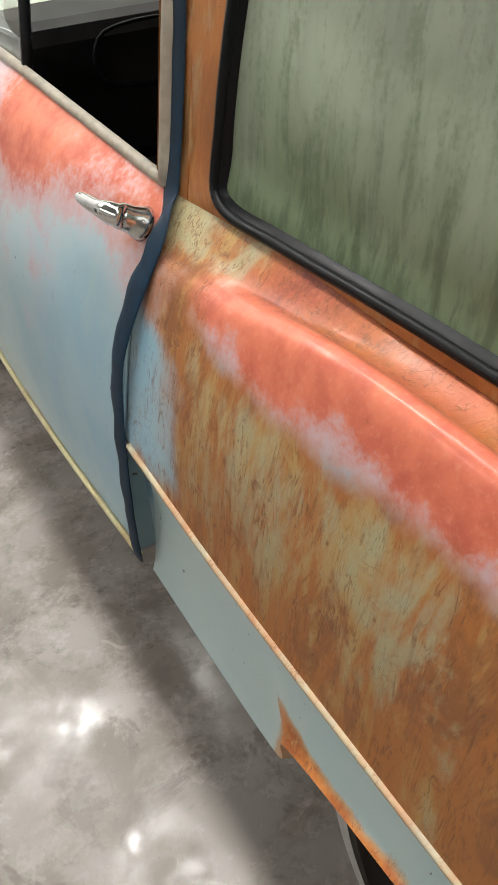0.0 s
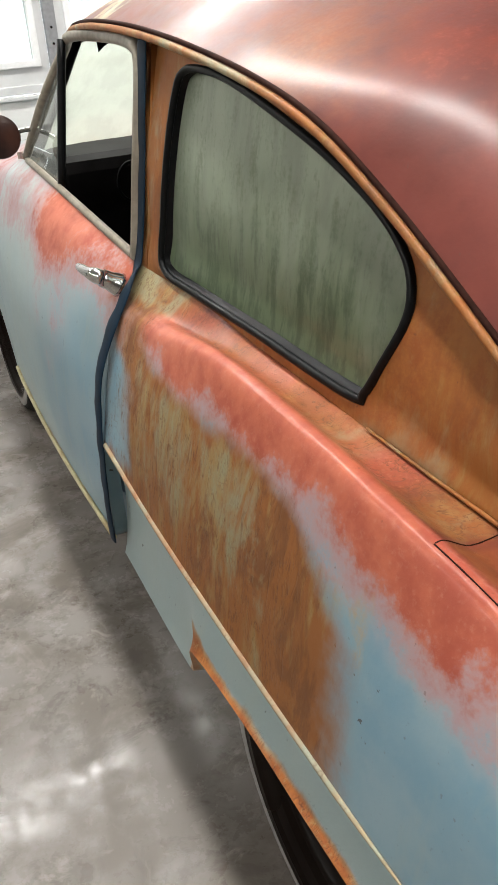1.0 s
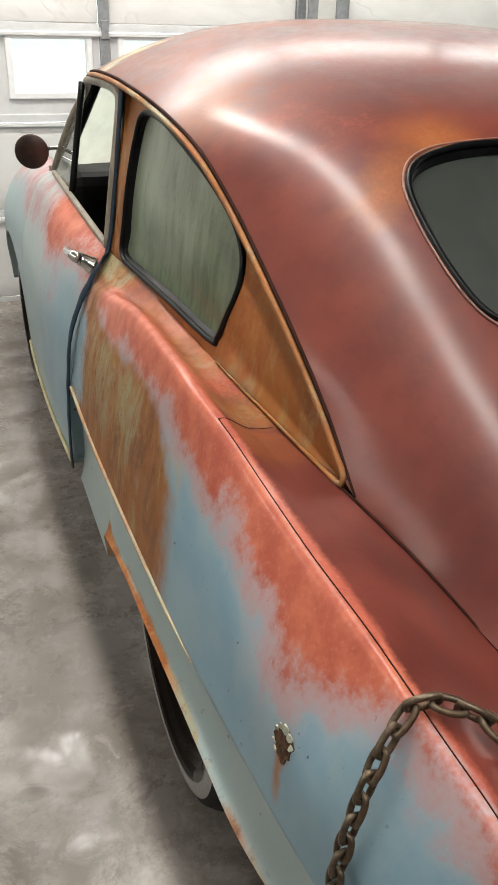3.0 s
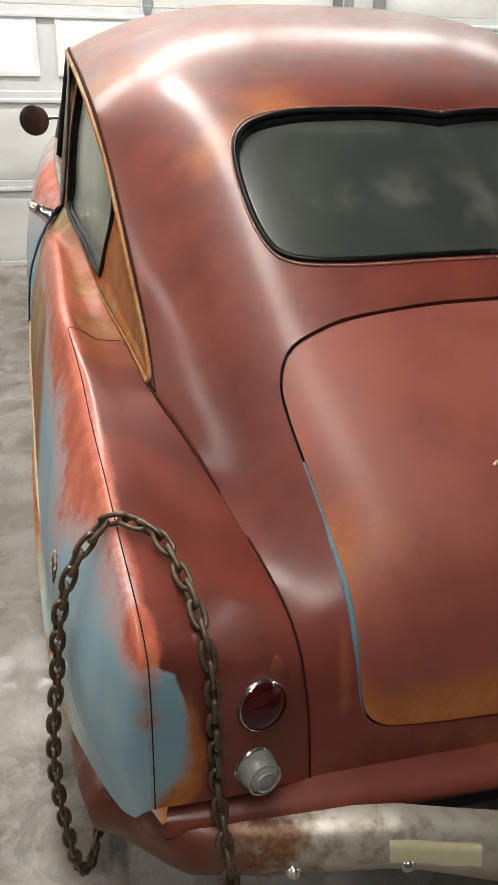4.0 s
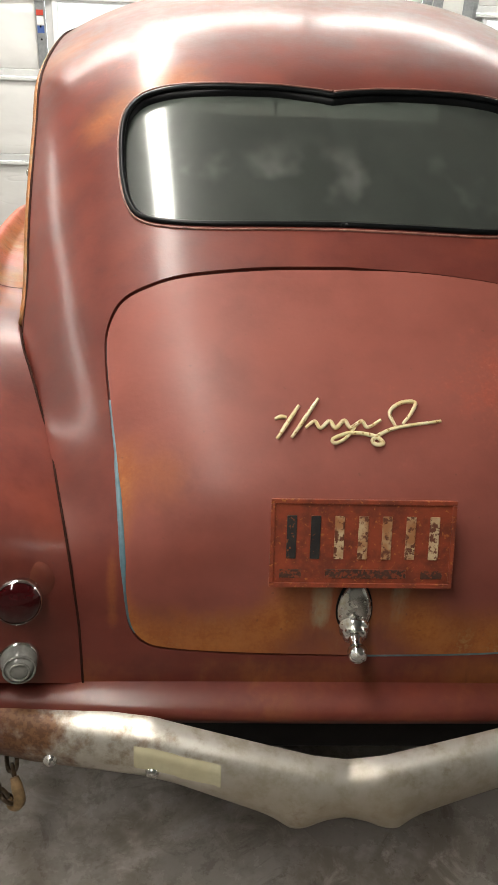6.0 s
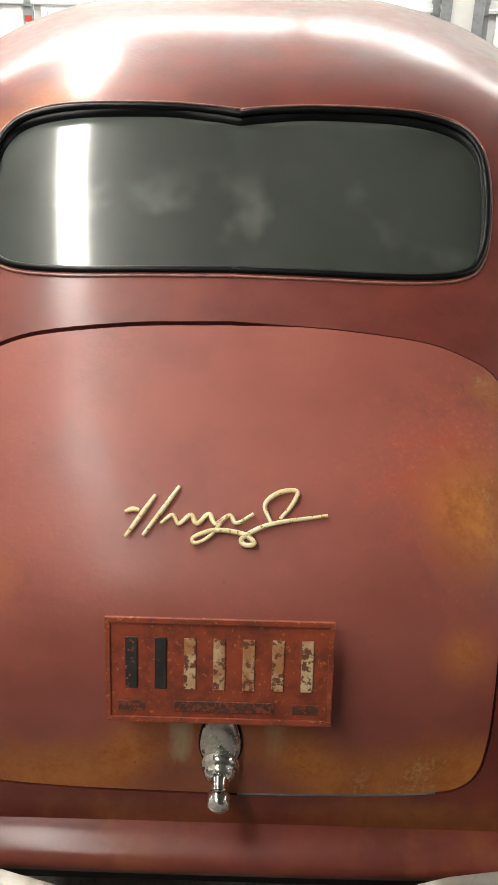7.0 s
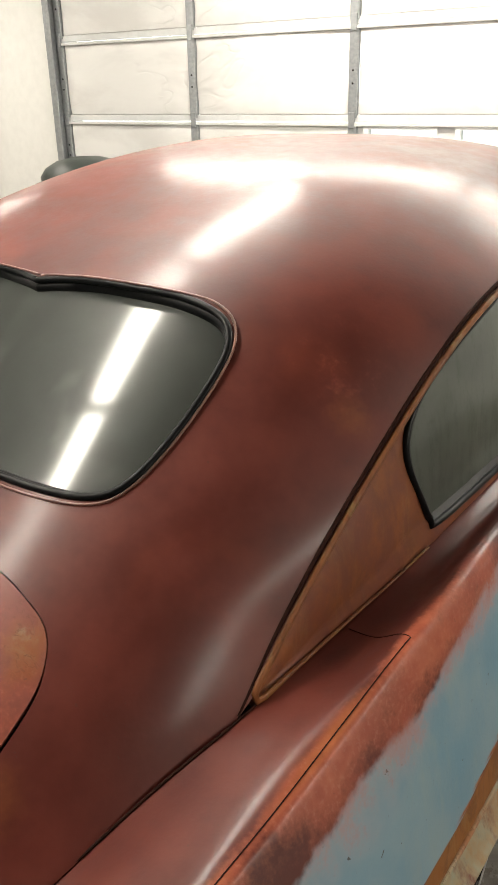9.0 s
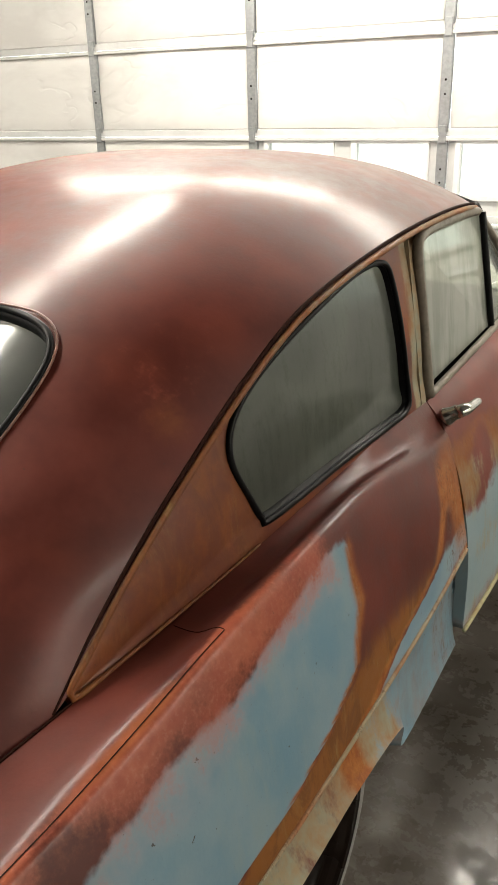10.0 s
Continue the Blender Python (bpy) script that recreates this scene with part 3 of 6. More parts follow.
def flange(verts, faces, depth):
    """Turns the open edges of a sheet inwards, against its normals, so that the sheet shows a thickness."""
    verts = np.asarray(verts)
    normal = np.zeros_like(verts)
    count = {}
    for f in faces:
        p = verts[list(f)]
        n = np.cross(p, np.roll(p, -1, axis=0)).sum(0)
        for a, b in zip(f, (*f[1:], f[0])):
            normal[a] += n
            count[(a, b)] = count.get((a, b), 0) + 1
    normal /= np.linalg.norm(normal, axis=1)[:, None] + 1e-12
    open_edges = [(a, b) for (a, b) in count if (b, a) not in count]
    new_v, idx, extra = [], {}, []
    for a, b in open_edges:
        for i in (a, b):
            if i not in idx:
                idx[i] = len(verts) + len(new_v)
                new_v += [verts[i], verts[i] - 0.3 * depth * normal[i], verts[i] - depth * normal[i]]
        p, q = idx[a], idx[b]
        extra += [[q, p, p + 1, q + 1], [q + 1, p + 1, p + 2, q + 2]]
    return np.vstack([verts, new_v]) if new_v else verts, [list(f) for f in faces] + extra


def tube(points, radius, sides=8, closed=False, squash=None, up=None):
    """Verts and faces of a round bead that follows the points. squash: its height over its width, along up."""
    p = np.asarray(points, float)
    n = len(p)
    t = np.roll(p, -1, 0) - np.roll(p, 1, 0) if closed else np.gradient(p, axis=0)
    t /= np.linalg.norm(t, axis=1)[:, None] + 1e-12
    if up is None:
        ref = np.zeros_like(t)
        ref[0] = np.cross(t[0], (0.3, 0.5, 0.81))
        ref[0] /= np.linalg.norm(ref[0])
        for i in range(1, n):
            r = ref[i - 1] - (ref[i - 1] @ t[i]) * t[i]
            ref[i] = r / np.linalg.norm(r)
    else:
        u = np.asarray(up, float)
        ref = (u if u.ndim == 2 else np.tile(u, (n, 1)))
        ref = ref - (ref * t).sum(1)[:, None] * t
        ref /= np.linalg.norm(ref, axis=1)[:, None] + 1e-12
    side = np.cross(t, ref)
    r = np.broadcast_to(np.asarray(radius, float), (n,))
    ang = np.linspace(0, 2 * np.pi, sides, endpoint=False)
    v = p[:, None] + r[:, None, None] * (np.cos(ang)[None, :, None] * side[:, None] + (squash or 1.0) * np.sin(ang)[None, :, None] * ref[:, None])
    faces = []
    for i in range(n if closed else n - 1):
        for j in range(sides):
            a, b = i * sides + j, i * sides + (j + 1) % sides
            c, d = ((i + 1) % n) * sides + (j + 1) % sides, ((i + 1) % n) * sides + j
            faces.append([a, b, c, d])
    if not closed:
        faces += [list(range(sides))[::-1], [(n - 1) * sides + j for j in range(sides)]]
    return v.reshape(-1, 3), faces


def tube_part(name, points, radius, material, parent=None, label="", **more):
    v, f = tube(points, radius, **more)
    return mesh_object(name, v, f, material, parent, label)


def lathe(profile, sides=40, axis="x"):
    """A turned shape: profile rows of (along the axis, radius)."""
    ang = np.linspace(0, 2 * np.pi, sides, endpoint=False)
    pr = np.asarray(profile, float)
    v = np.stack([np.repeat(pr[:, 0], sides), np.outer(pr[:, 1], np.cos(ang)).ravel(), np.outer(pr[:, 1], np.sin(ang)).ravel()], 1)
    if axis == "y":
        v = v[:, [1, 0, 2]] * (1, -1, 1)
    f = [[i * sides + j, (i + 1) * sides + j, (i + 1) * sides + (j + 1) % sides, i * sides + (j + 1) % sides] for i in range(len(pr) - 1) for j in range(sides)]
    return v, f


def inset(outline, d):
    """A closed flat outline moved inwards by d."""
    p = np.asarray(outline, float)
    t = np.roll(p, -2, 0) - np.roll(p, 2, 0)
    t /= np.linalg.norm(t, axis=1)[:, None] + 1e-12
    area = (p[:, 0] * np.roll(p[:, 1], -1) - np.roll(p[:, 0], -1) * p[:, 1]).sum()
    return p + d * np.sign(area) * np.stack([-t[:, 1], t[:, 0]], 1)


def ring(loops):
    """Verts and faces of a band through closed loops of equal length."""
    n, m = len(loops[0]), len(loops)
    f = [[i * n + j, i * n + (j + 1) % n, (i + 1) * n + (j + 1) % n, (i + 1) * n + j] for i in range(m - 1) for j in range(n)]
    return np.vstack(loops), f


def smooth01(v, lo, hi):
    t = np.clip((v - lo) / (hi - lo), 0, 1)
    return t * t * (3 - 2 * t)


def mirrored(verts, faces):
    return np.asarray(verts) * (-1, 1, 1), [list(f)[::-1] for f in faces]


# ---------------------------------------------------------------- the garage
WALL_Y = 4.53             # inner face of the front wall at the car's centre line
LEAN_Y = 0.025            # the wall runs a little askew to the car
FRONT = Matrix.Translation((0, WALL_Y, 0)) @ Matrix.Rotation(math.atan(LEAN_Y), 4, "Z")


def on_front(ob):
    ob.matrix_world = FRONT @ ob.matrix_world
    return ob


def wall(name, lo, hi, label="plain white painted garage wall board", material=None):
    return tagged(box_part(name, lo, hi, material or WALL_WHITE, bevel=0.0), label, "wall", kind="structure")


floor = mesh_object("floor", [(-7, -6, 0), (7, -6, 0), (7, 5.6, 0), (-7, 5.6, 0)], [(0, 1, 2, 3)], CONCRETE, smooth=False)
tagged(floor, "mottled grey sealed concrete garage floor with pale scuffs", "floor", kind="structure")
ceil = box_part("ceiling", (-7, -6, CEILING), (7, 5.6, CEILING + 0.15), CEIL_GREY, bevel=0.0)
tagged(ceil, "dull pale grey garage ceiling board", "ceiling", kind="structure")
# unseen walls that shape the bounce: grey ones cut it, the white one lifts it
wall("wall_left", (-5.3, -6, 0), (-5.15, 5.2, CEILING), "plain grey unseen garage wall that cuts the bounce", WALL_GREY)
wall("wall_right", (6.2, -6, 0), (6.35, 5.2, CEILING))
wall("wall_back", (-5.3, -5.15, 0), (6.35, -5.0, CEILING), "plain grey unseen garage wall that cuts the bounce", WALL_GREY)

SECTIONS = [0.0, 0.50, 1.005, 1.455, 1.975, 2.50]
DOOR_TOP = SECTIONS[-1]
PANEL_W = 1.17


def garage_door(x0, panels, first_window=0, windows_row=2):
    """A sectional door seen from inside: white facings in grey steel stiles and rails, one row with windows."""
    door = new("garage_door")
    tagged(door, "closed white sectional garage door with grey steel stiles", "garage door", "garage doors", "structure")
    rows = 5
    for r in range(rows):
        z0, z1 = SECTIONS[r], SECTIONS[r + 1]
        for c in range(panels):
            a, b = x0 + c * PANEL_W, x0 + (c + 1) * PANEL_W
            if r != windows_row or c < first_window:
                bm = box(bmesh.new(), (a + 0.03, 0.0, z0 + 0.03), (b - 0.03, 0.03, z1 - 0.03), 0.008)
                bmesh.ops.subdivide_edges(bm, edges=[e for e in bm.edges if e.calc_length() > 0.3], cuts=5, use_grid_fill=True)
                for v in bm.verts:
                    if v.co.y < 0.004:
                        v.co.y -= 0.010 * noise.noise((v.co.x * 2.1 + r, v.co.z * 5, c)) + 0.006
                part("facing", bm, PANEL_WHITE, door, smooth=True)
            else:
                spans = ((a + 0.10, a + 0.505), (b - 0.505, b - 0.10))
                zl, zh = z0 + 0.135, z1 - 0.045
                bm = bmesh.new()
                box(bm, (a + 0.03, 0.0, z0 + 0.02), (b - 0.03, 0.04, zl))
                box(bm, (a + 0.03, 0.0, zh), (b - 0.03, 0.04, z1 - 0.02))
                xs = [a + 0.03, *spans[0], *spans[1], b - 0.03]
                for q in (0, 2, 4):
                    box(bm, (xs[q], 0.0, zl), (xs[q + 1], 0.04, zh))
                part("window_panel", bm, SKIN_GREY, door)
                for s0, s1 in spans:
                    fr = bmesh.new()
                    w = 0.028
                    box(fr, (s0 - w, -0.016, zl - w), (s1 + w, 0.002, zl + 0.004), 0.004)
                    box(fr, (s0 - w, -0.016, zh - 0.004), (s1 + w, 0.002, zh + w), 0.004)
                    box(fr, (s0 - w, -0.016, zl), (s0 + 0.004, 0.002, zh), 0.004)
                    box(fr, (s1 - 0.004, -0.016, zl), (s1 + w, 0.002, zh), 0.004)
                    frame_ob = part("window_frame", fr, PVC, door)
                    pane = box_part("pane", (s0, 0.018, zl), (s1, 0.022, zh), GLASS_VENT, frame_ob, bevel=0.0)
                    pane.visible_shadow = False
    for c in range(panels + 1):
        x = x0 + c * PANEL_W
        bm = bmesh.new()
        for r in range(rows):
            box(bm, (x - 0.028, -0.022, SECTIONS[r] + 0.012), (x + 0.028, 0.010, SECTIONS[r + 1] - 0.012), 0.004)
        stile = part("stile", bm, GALV, door)
        for r in range(rows):
            bm = bmesh.new()
            for dz in (0.20, 0.27):
                m = Matrix.Translation((x, -0.0235, SECTIONS[r] + dz)) @ Matrix.Rotation(radians(90), 4, "X")
                bmesh.ops.create_cone(bm, cap_ends=True, segments=8, radius1=0.006, radius2=0.006, depth=0.004, matrix=m)
            part("bolt_pair", bm, STEEL_DARK, stile)
    for r in range(rows + 1):
        z = SECTIONS[r]
        bm = bmesh.new()
        box(bm, (x0, -0.012, z - 0.010), (x0 + panels * PANEL_W, 0.02, z + 0.030), 0.004)
        if r:
            box(bm, (x0, -0.026, z - 0.034), (x0 + panels * PANEL_W, 0.012, z - 0.014), 0.004)
        part("rail", bm, SKIN_GREY, door)
        for c in range(panels + 1):
            bm = box(bmesh.new(), (x0 + c * PANEL_W - 0.02, -0.032, z - 0.045), (x0 + c * PANEL_W + 0.02, -0.02, z + 0.045), 0.003)
            part("hinge", bm, GALV, door)
    for x, s in ((x0 - 0.05, -1), (x0 + panels * PANEL_W + 0.05, 1)):
        bm = bmesh.new()
        box(bm, (x - 0.012, -0.07, 0.0), (x + 0.012, 0.0, DOOR_TOP), 0.003)
        box(bm, (x - 0.03, -0.078, 0.0), (x + 0.03, -0.066, DOOR_TOP), 0.003)
        part("track", bm, GALV, door)
    on_front(door)
    return door


STICKER_RED = plain("faded_red_label", (0.45, 0.05, 0.03), 0.5, grain=0.1)
STICKER_BLUE = plain("faded_blue_label", (0.05, 0.10, 0.30), 0.5, grain=0.1)
DOOR_X0, DOOR2_X0 = -3.665, 1.30
first_door = garage_door(DOOR_X0, 4, 2)
for z0, z1, mat in ((1.335, 1.365, STICKER_RED), (1.285, 1.33, PVC), (1.240, 1.28, STICKER_BLUE)):
    box_part("label_patch", (-1.345, -0.0245, z0), (-1.305, -0.0225, z1), mat, first_door, "small printed warning label", 0.0)
garage_door(DOOR2_X0, 4)
for nm, a, b in (("wall_front", -5.3, DOOR_X0 - 0.02), ("trim", DOOR_X0 + 4 * PANEL_W + 0.02, DOOR2_X0 - 0.02), ("wall_front", DOOR2_X0 + 4 * PANEL_W + 0.02, 6.4)):
    on_front(wall(nm, (a, -0.02 if nm == "trim" else 0.0, 0), (b, 0.16, CEILING), "white painted post between the garage doors" if nm == "trim" else "plain white painted garage wall board"))
on_front(wall("wall_front", (-5.3, -0.01, DOOR_TOP + 0.03), (6.4, 0.16, CEILING + 0.02)))
back = mesh_object("backdrop", [(-40, 7.4, -1), (40, 7.4, -1), (40, 7.4, 9), (-40, 7.4, 9)], [(0, 1, 2, 3)], DAY, smooth=False)
tagged(back, "overcast white daylight outside the garage", "backdrop", kind="structure")


def strip_or_fill_light(x, y, turn, length=1.2):
    """A ceiling batten with a lit wrap-round diffuser between white end caps. Serves the added fill too."""
    lamp = new("strip_or_fill_light")
    tagged(lamp, "white ceiling strip light, inferred or added as unseen fill, with a lit wrap-round diffuser", "ceiling light", "ceiling strip lights")
    bm = box(bmesh.new(), (-length / 2, -0.11, -0.02), (length / 2, 0.11, 0.0), 0.004)
    part("housing", bm, FIXTURE, lamp)
    arc = [(0.098 * math.cos(a), -0.022 - 0.050 * math.sin(a)) for a in np.linspace(0, math.pi, 9)]
    v = [(sx * (length / 2 - 0.012), b, c) for sx in (-1, 1) for b, c in arc]
    mesh_object("diffuser", v, [[k, k + 1, k + 10, k + 9] for k in range(8)], TUBE, lamp)
    for e in (-1, 1):
        bm = box(bmesh.new(), (e * (length / 2 - 0.006) - 0.006, -0.104, -0.076), (e * (length / 2 - 0.006) + 0.006, 0.104, -0.018), 0.003)
        part("end_cap", bm, FIXTURE, lamp)
    lamp.matrix_world = pose(x, y, CEILING, 0, 0, turn)
    return lamp


# added unseen fill: (-0.80, -1.52), (2.1, 3.60) and the rows at x -4.2, 4.6
for x, y, turn in ((-0.80, -1.52, 90), (-0.80, -0.26, 90), (-0.80, 1.0, 90), (-0.80, 2.26, 90), (-1.65, 3.60, 0), (-0.40, 3.60, 0), (0.85, 3.60, 0), (2.1, 3.60, 0),
                   (-4.2, -0.7, 90), (-4.2, 0.6, 90), (-4.2, 1.9, 90), (-4.2, 3.2, 90), (4.6, -0.7, 90), (4.6, 0.6, 90), (4.6, 1.9, 90), (4.6, 3.2, 90)):
    strip_or_fill_light(x, y, turn)



def wheeled_bin(x, y, turn):
    """A tapered plastic bin with a domed, overhanging lid."""
    thing = new("wheeled_bin")
    tagged(thing, "dark grey-green plastic bin with a domed lid beside the garage door", "bin")
    rings = []
    for z, a in ((0.02, 0.21), (0.06, 0.225), (0.6, 0.25), (1.05, 0.275), (1.07, 0.29), (1.10, 0.29)):
        rings += [(a * math.copysign(abs(math.cos(q)) ** 0.45, math.cos(q)), a * math.copysign(abs(math.sin(q)) ** 0.45, math.sin(q)), z) for q in np.linspace(0, 2 * np.pi, 32, endpoint=False)]
    body = mesh_object("body", rings, [[i * 32 + j, i * 32 + (j + 1) % 32, (i + 1) * 32 + (j + 1) % 32, (i + 1) * 32 + j] for i in range(5) for j in range(32)], BIN, thing)
    v, f = lathe([(1.095, 0.0), (1.095, 0.30), (1.135, 0.305), (1.185, 0.27), (1.228, 0.19), (1.248, 0.10), (1.253, 0.0)], 36, "x")
    mesh_object("lid", [(-p[2], p[1], p[0]) for p in v], f, BIN, thing)
    for side in (-1, 1):
        v, f = lathe([(-0.02, 0.0), (-0.02, 0.09), (0.02, 0.09), (0.02, 0.0)], 20, "x")
        mesh_object("wheel", [(p[0] + side * 0.23, p[1] - 0.2, p[2] + 0.09) for p in v], f, TYRE, body)
    thing.matrix_world = pose(x, y, 0, 0, 0, turn)
    return thing


wheeled_bin(-2.98, 3.90, 20)

# ---------------------------------------------------------------- the car
car = new("car")
tagged(car, "rusty oxblood and powder blue fastback coupe with worn patina paint", "car")

# Centre profile of the roof and tail (y, z), from the windscreen down to the tail pan, and the bulge of each row.
PROFILE = [(2.46, 1.445), (2.18, 1.515), (1.85, 1.546), (1.50, 1.533), (1.22, 1.487), (1.00, 1.424), (0.835, 1.357), (0.69, 1.262),
           (0.55, 1.160), (0.43, 1.075), (0.302, 0.990), (0.185, 0.905), (0.105, 0.830), (0.058, 0.750), (0.036, 0.660), (0.026, 0.570), (0.012, 0.455)]
BULGE = [3.0, 3.0, 3.0, 3.0, 3.2, 3.8, 4.5, 4.6, 4.3, 4.0, 3.7, 3.4, 3.2, 3.1, 3.0, 3.0, 3.0]
# Drip rail, then the seam between tail and wing, row for row with the profile.
RAIL = [(0.640, 2.40, 1.352), (0.694, 2.15, 1.388), (0.712, 1.92, 1.402), (0.714, 1.68, 1.398), (0.707, 1.46, 1.378), (0.700, 1.27, 1.350), (0.691, 1.130, 1.313),
        (0.677, 1.000, 1.247), (0.667, 0.862, 1.165), (0.657, 0.735, 1.080), (0.646, 0.625, 0.990)]
SEAM = [(0.645, 0.530, 0.910), (0.572, 0.330, 0.832), (0.508, 0.130, 0.746), (0.484, 0.057, 0.660), (0.474, 0.032, 0.570), (0.471, 0.010, 0.455)]

ROWS_S, COLS_S = 190, 65
q = np.linspace(0, 16, ROWS_S)
prof, bulge, edge_c = spline_at(PROFILE, q), spline_at(np.array(BULGE)[:, None], q)[:, 0], spline_at(RAIL + SEAM, q)


def eased(a, width=5):
    """Evens out a curve's small waves, with its ends held."""
    g = np.exp(-0.5 * (np.arange(-2 * width, 2 * width + 1) / width) ** 2)
    g /= g.sum()
    a = np.asarray(a, float)
    b = a.reshape(len(a), -1)
    k = 2 * width
    pad = np.vstack([2 * b[0] - b[k:0:-1], b, 2 * b[-1] - b[-2:-k - 2:-1]])
    return np.stack([np.convolve(c, g, "valid") for c in pad.T], 1).reshape(a.shape)


prof, bulge, edge_c = eased(prof, 6), eased(bulge, 8), eased(edge_c, 3)
w = np.linspace(0, 1, COLS_S)
u = 1 - (1 - w) ** 1.7
h = u[None] ** bulge[:, None]
half = np.stack([edge_c[:, 0:1] * u[None], prof[:, 0:1] + (edge_c[:, 1:2] - prof[:, 0:1]) * h, prof[:, 1:2] + (edge_c[:, 2:3] - prof[:, 1:2]) * h], -1)
calm = eased(half, 7)
half += (calm - half) * (1 - u ** 8)[None, :, None] * smooth01(np.arange(ROWS_S), 60, 80)[:, None, None]
shell = np.concatenate([half[:, :0:-1] * (-1, 1, 1), half], 1)
SHELL_V, SHELL_F = shell.reshape(-1, 3), [f[::-1] for f in grid_faces(ROWS_S, 2 * COLS_S - 1)]


def tail_y(x, z):
    """The tail's y at a place of the rear view."""
    f = np.minimum(abs(x) / edge_c[:, 0], 1.0) ** bulge
    zz = prof[:, 1] + (edge_c[:, 2] - prof[:, 1]) * f
    yy = prof[:, 0] + (edge_c[:, 1] - prof[:, 0]) * f
    return float(np.interp(-z, -zz[70:], yy[70:]))


def mirror_outline(right):
    """A closed outline from its right half, given from the top centre to the bottom centre."""
    r = np.asarray(right, float)
    return np.vstack([r, (r * (-1, 1))[::-1]])


REAR_GLASS = spline([(0.0, 1.353), (0.05, 1.358), (0.15, 1.363), (0.30, 1.358), (0.395, 1.341), (0.438, 1.312), (0.448, 1.27), (0.440, 1.21), (0.420, 1.165), (0.385, 1.148), (0.30, 1.146), (0.15, 1.150), (0.0, 1.152)], 90)
REAR_GLASS = mirror_outline(REAR_GLASS)
LID = spline([(0.0, 1.092), (0.16, 1.088), (0.30, 1.074), (0.375, 1.053), (0.424, 1.026), (0.447, 0.985), (0.446, 0.945), (0.432, 0.885), (0.417, 0.825), (0.404, 0.755), (0.397, 0.69), (0.392, 0.62), (0.384, 0.570), (0.362, 0.541), (0.32, 0.528), (0.20, 0.520), (0.0, 0.516)], 130)
LID = mirror_outline(LID)


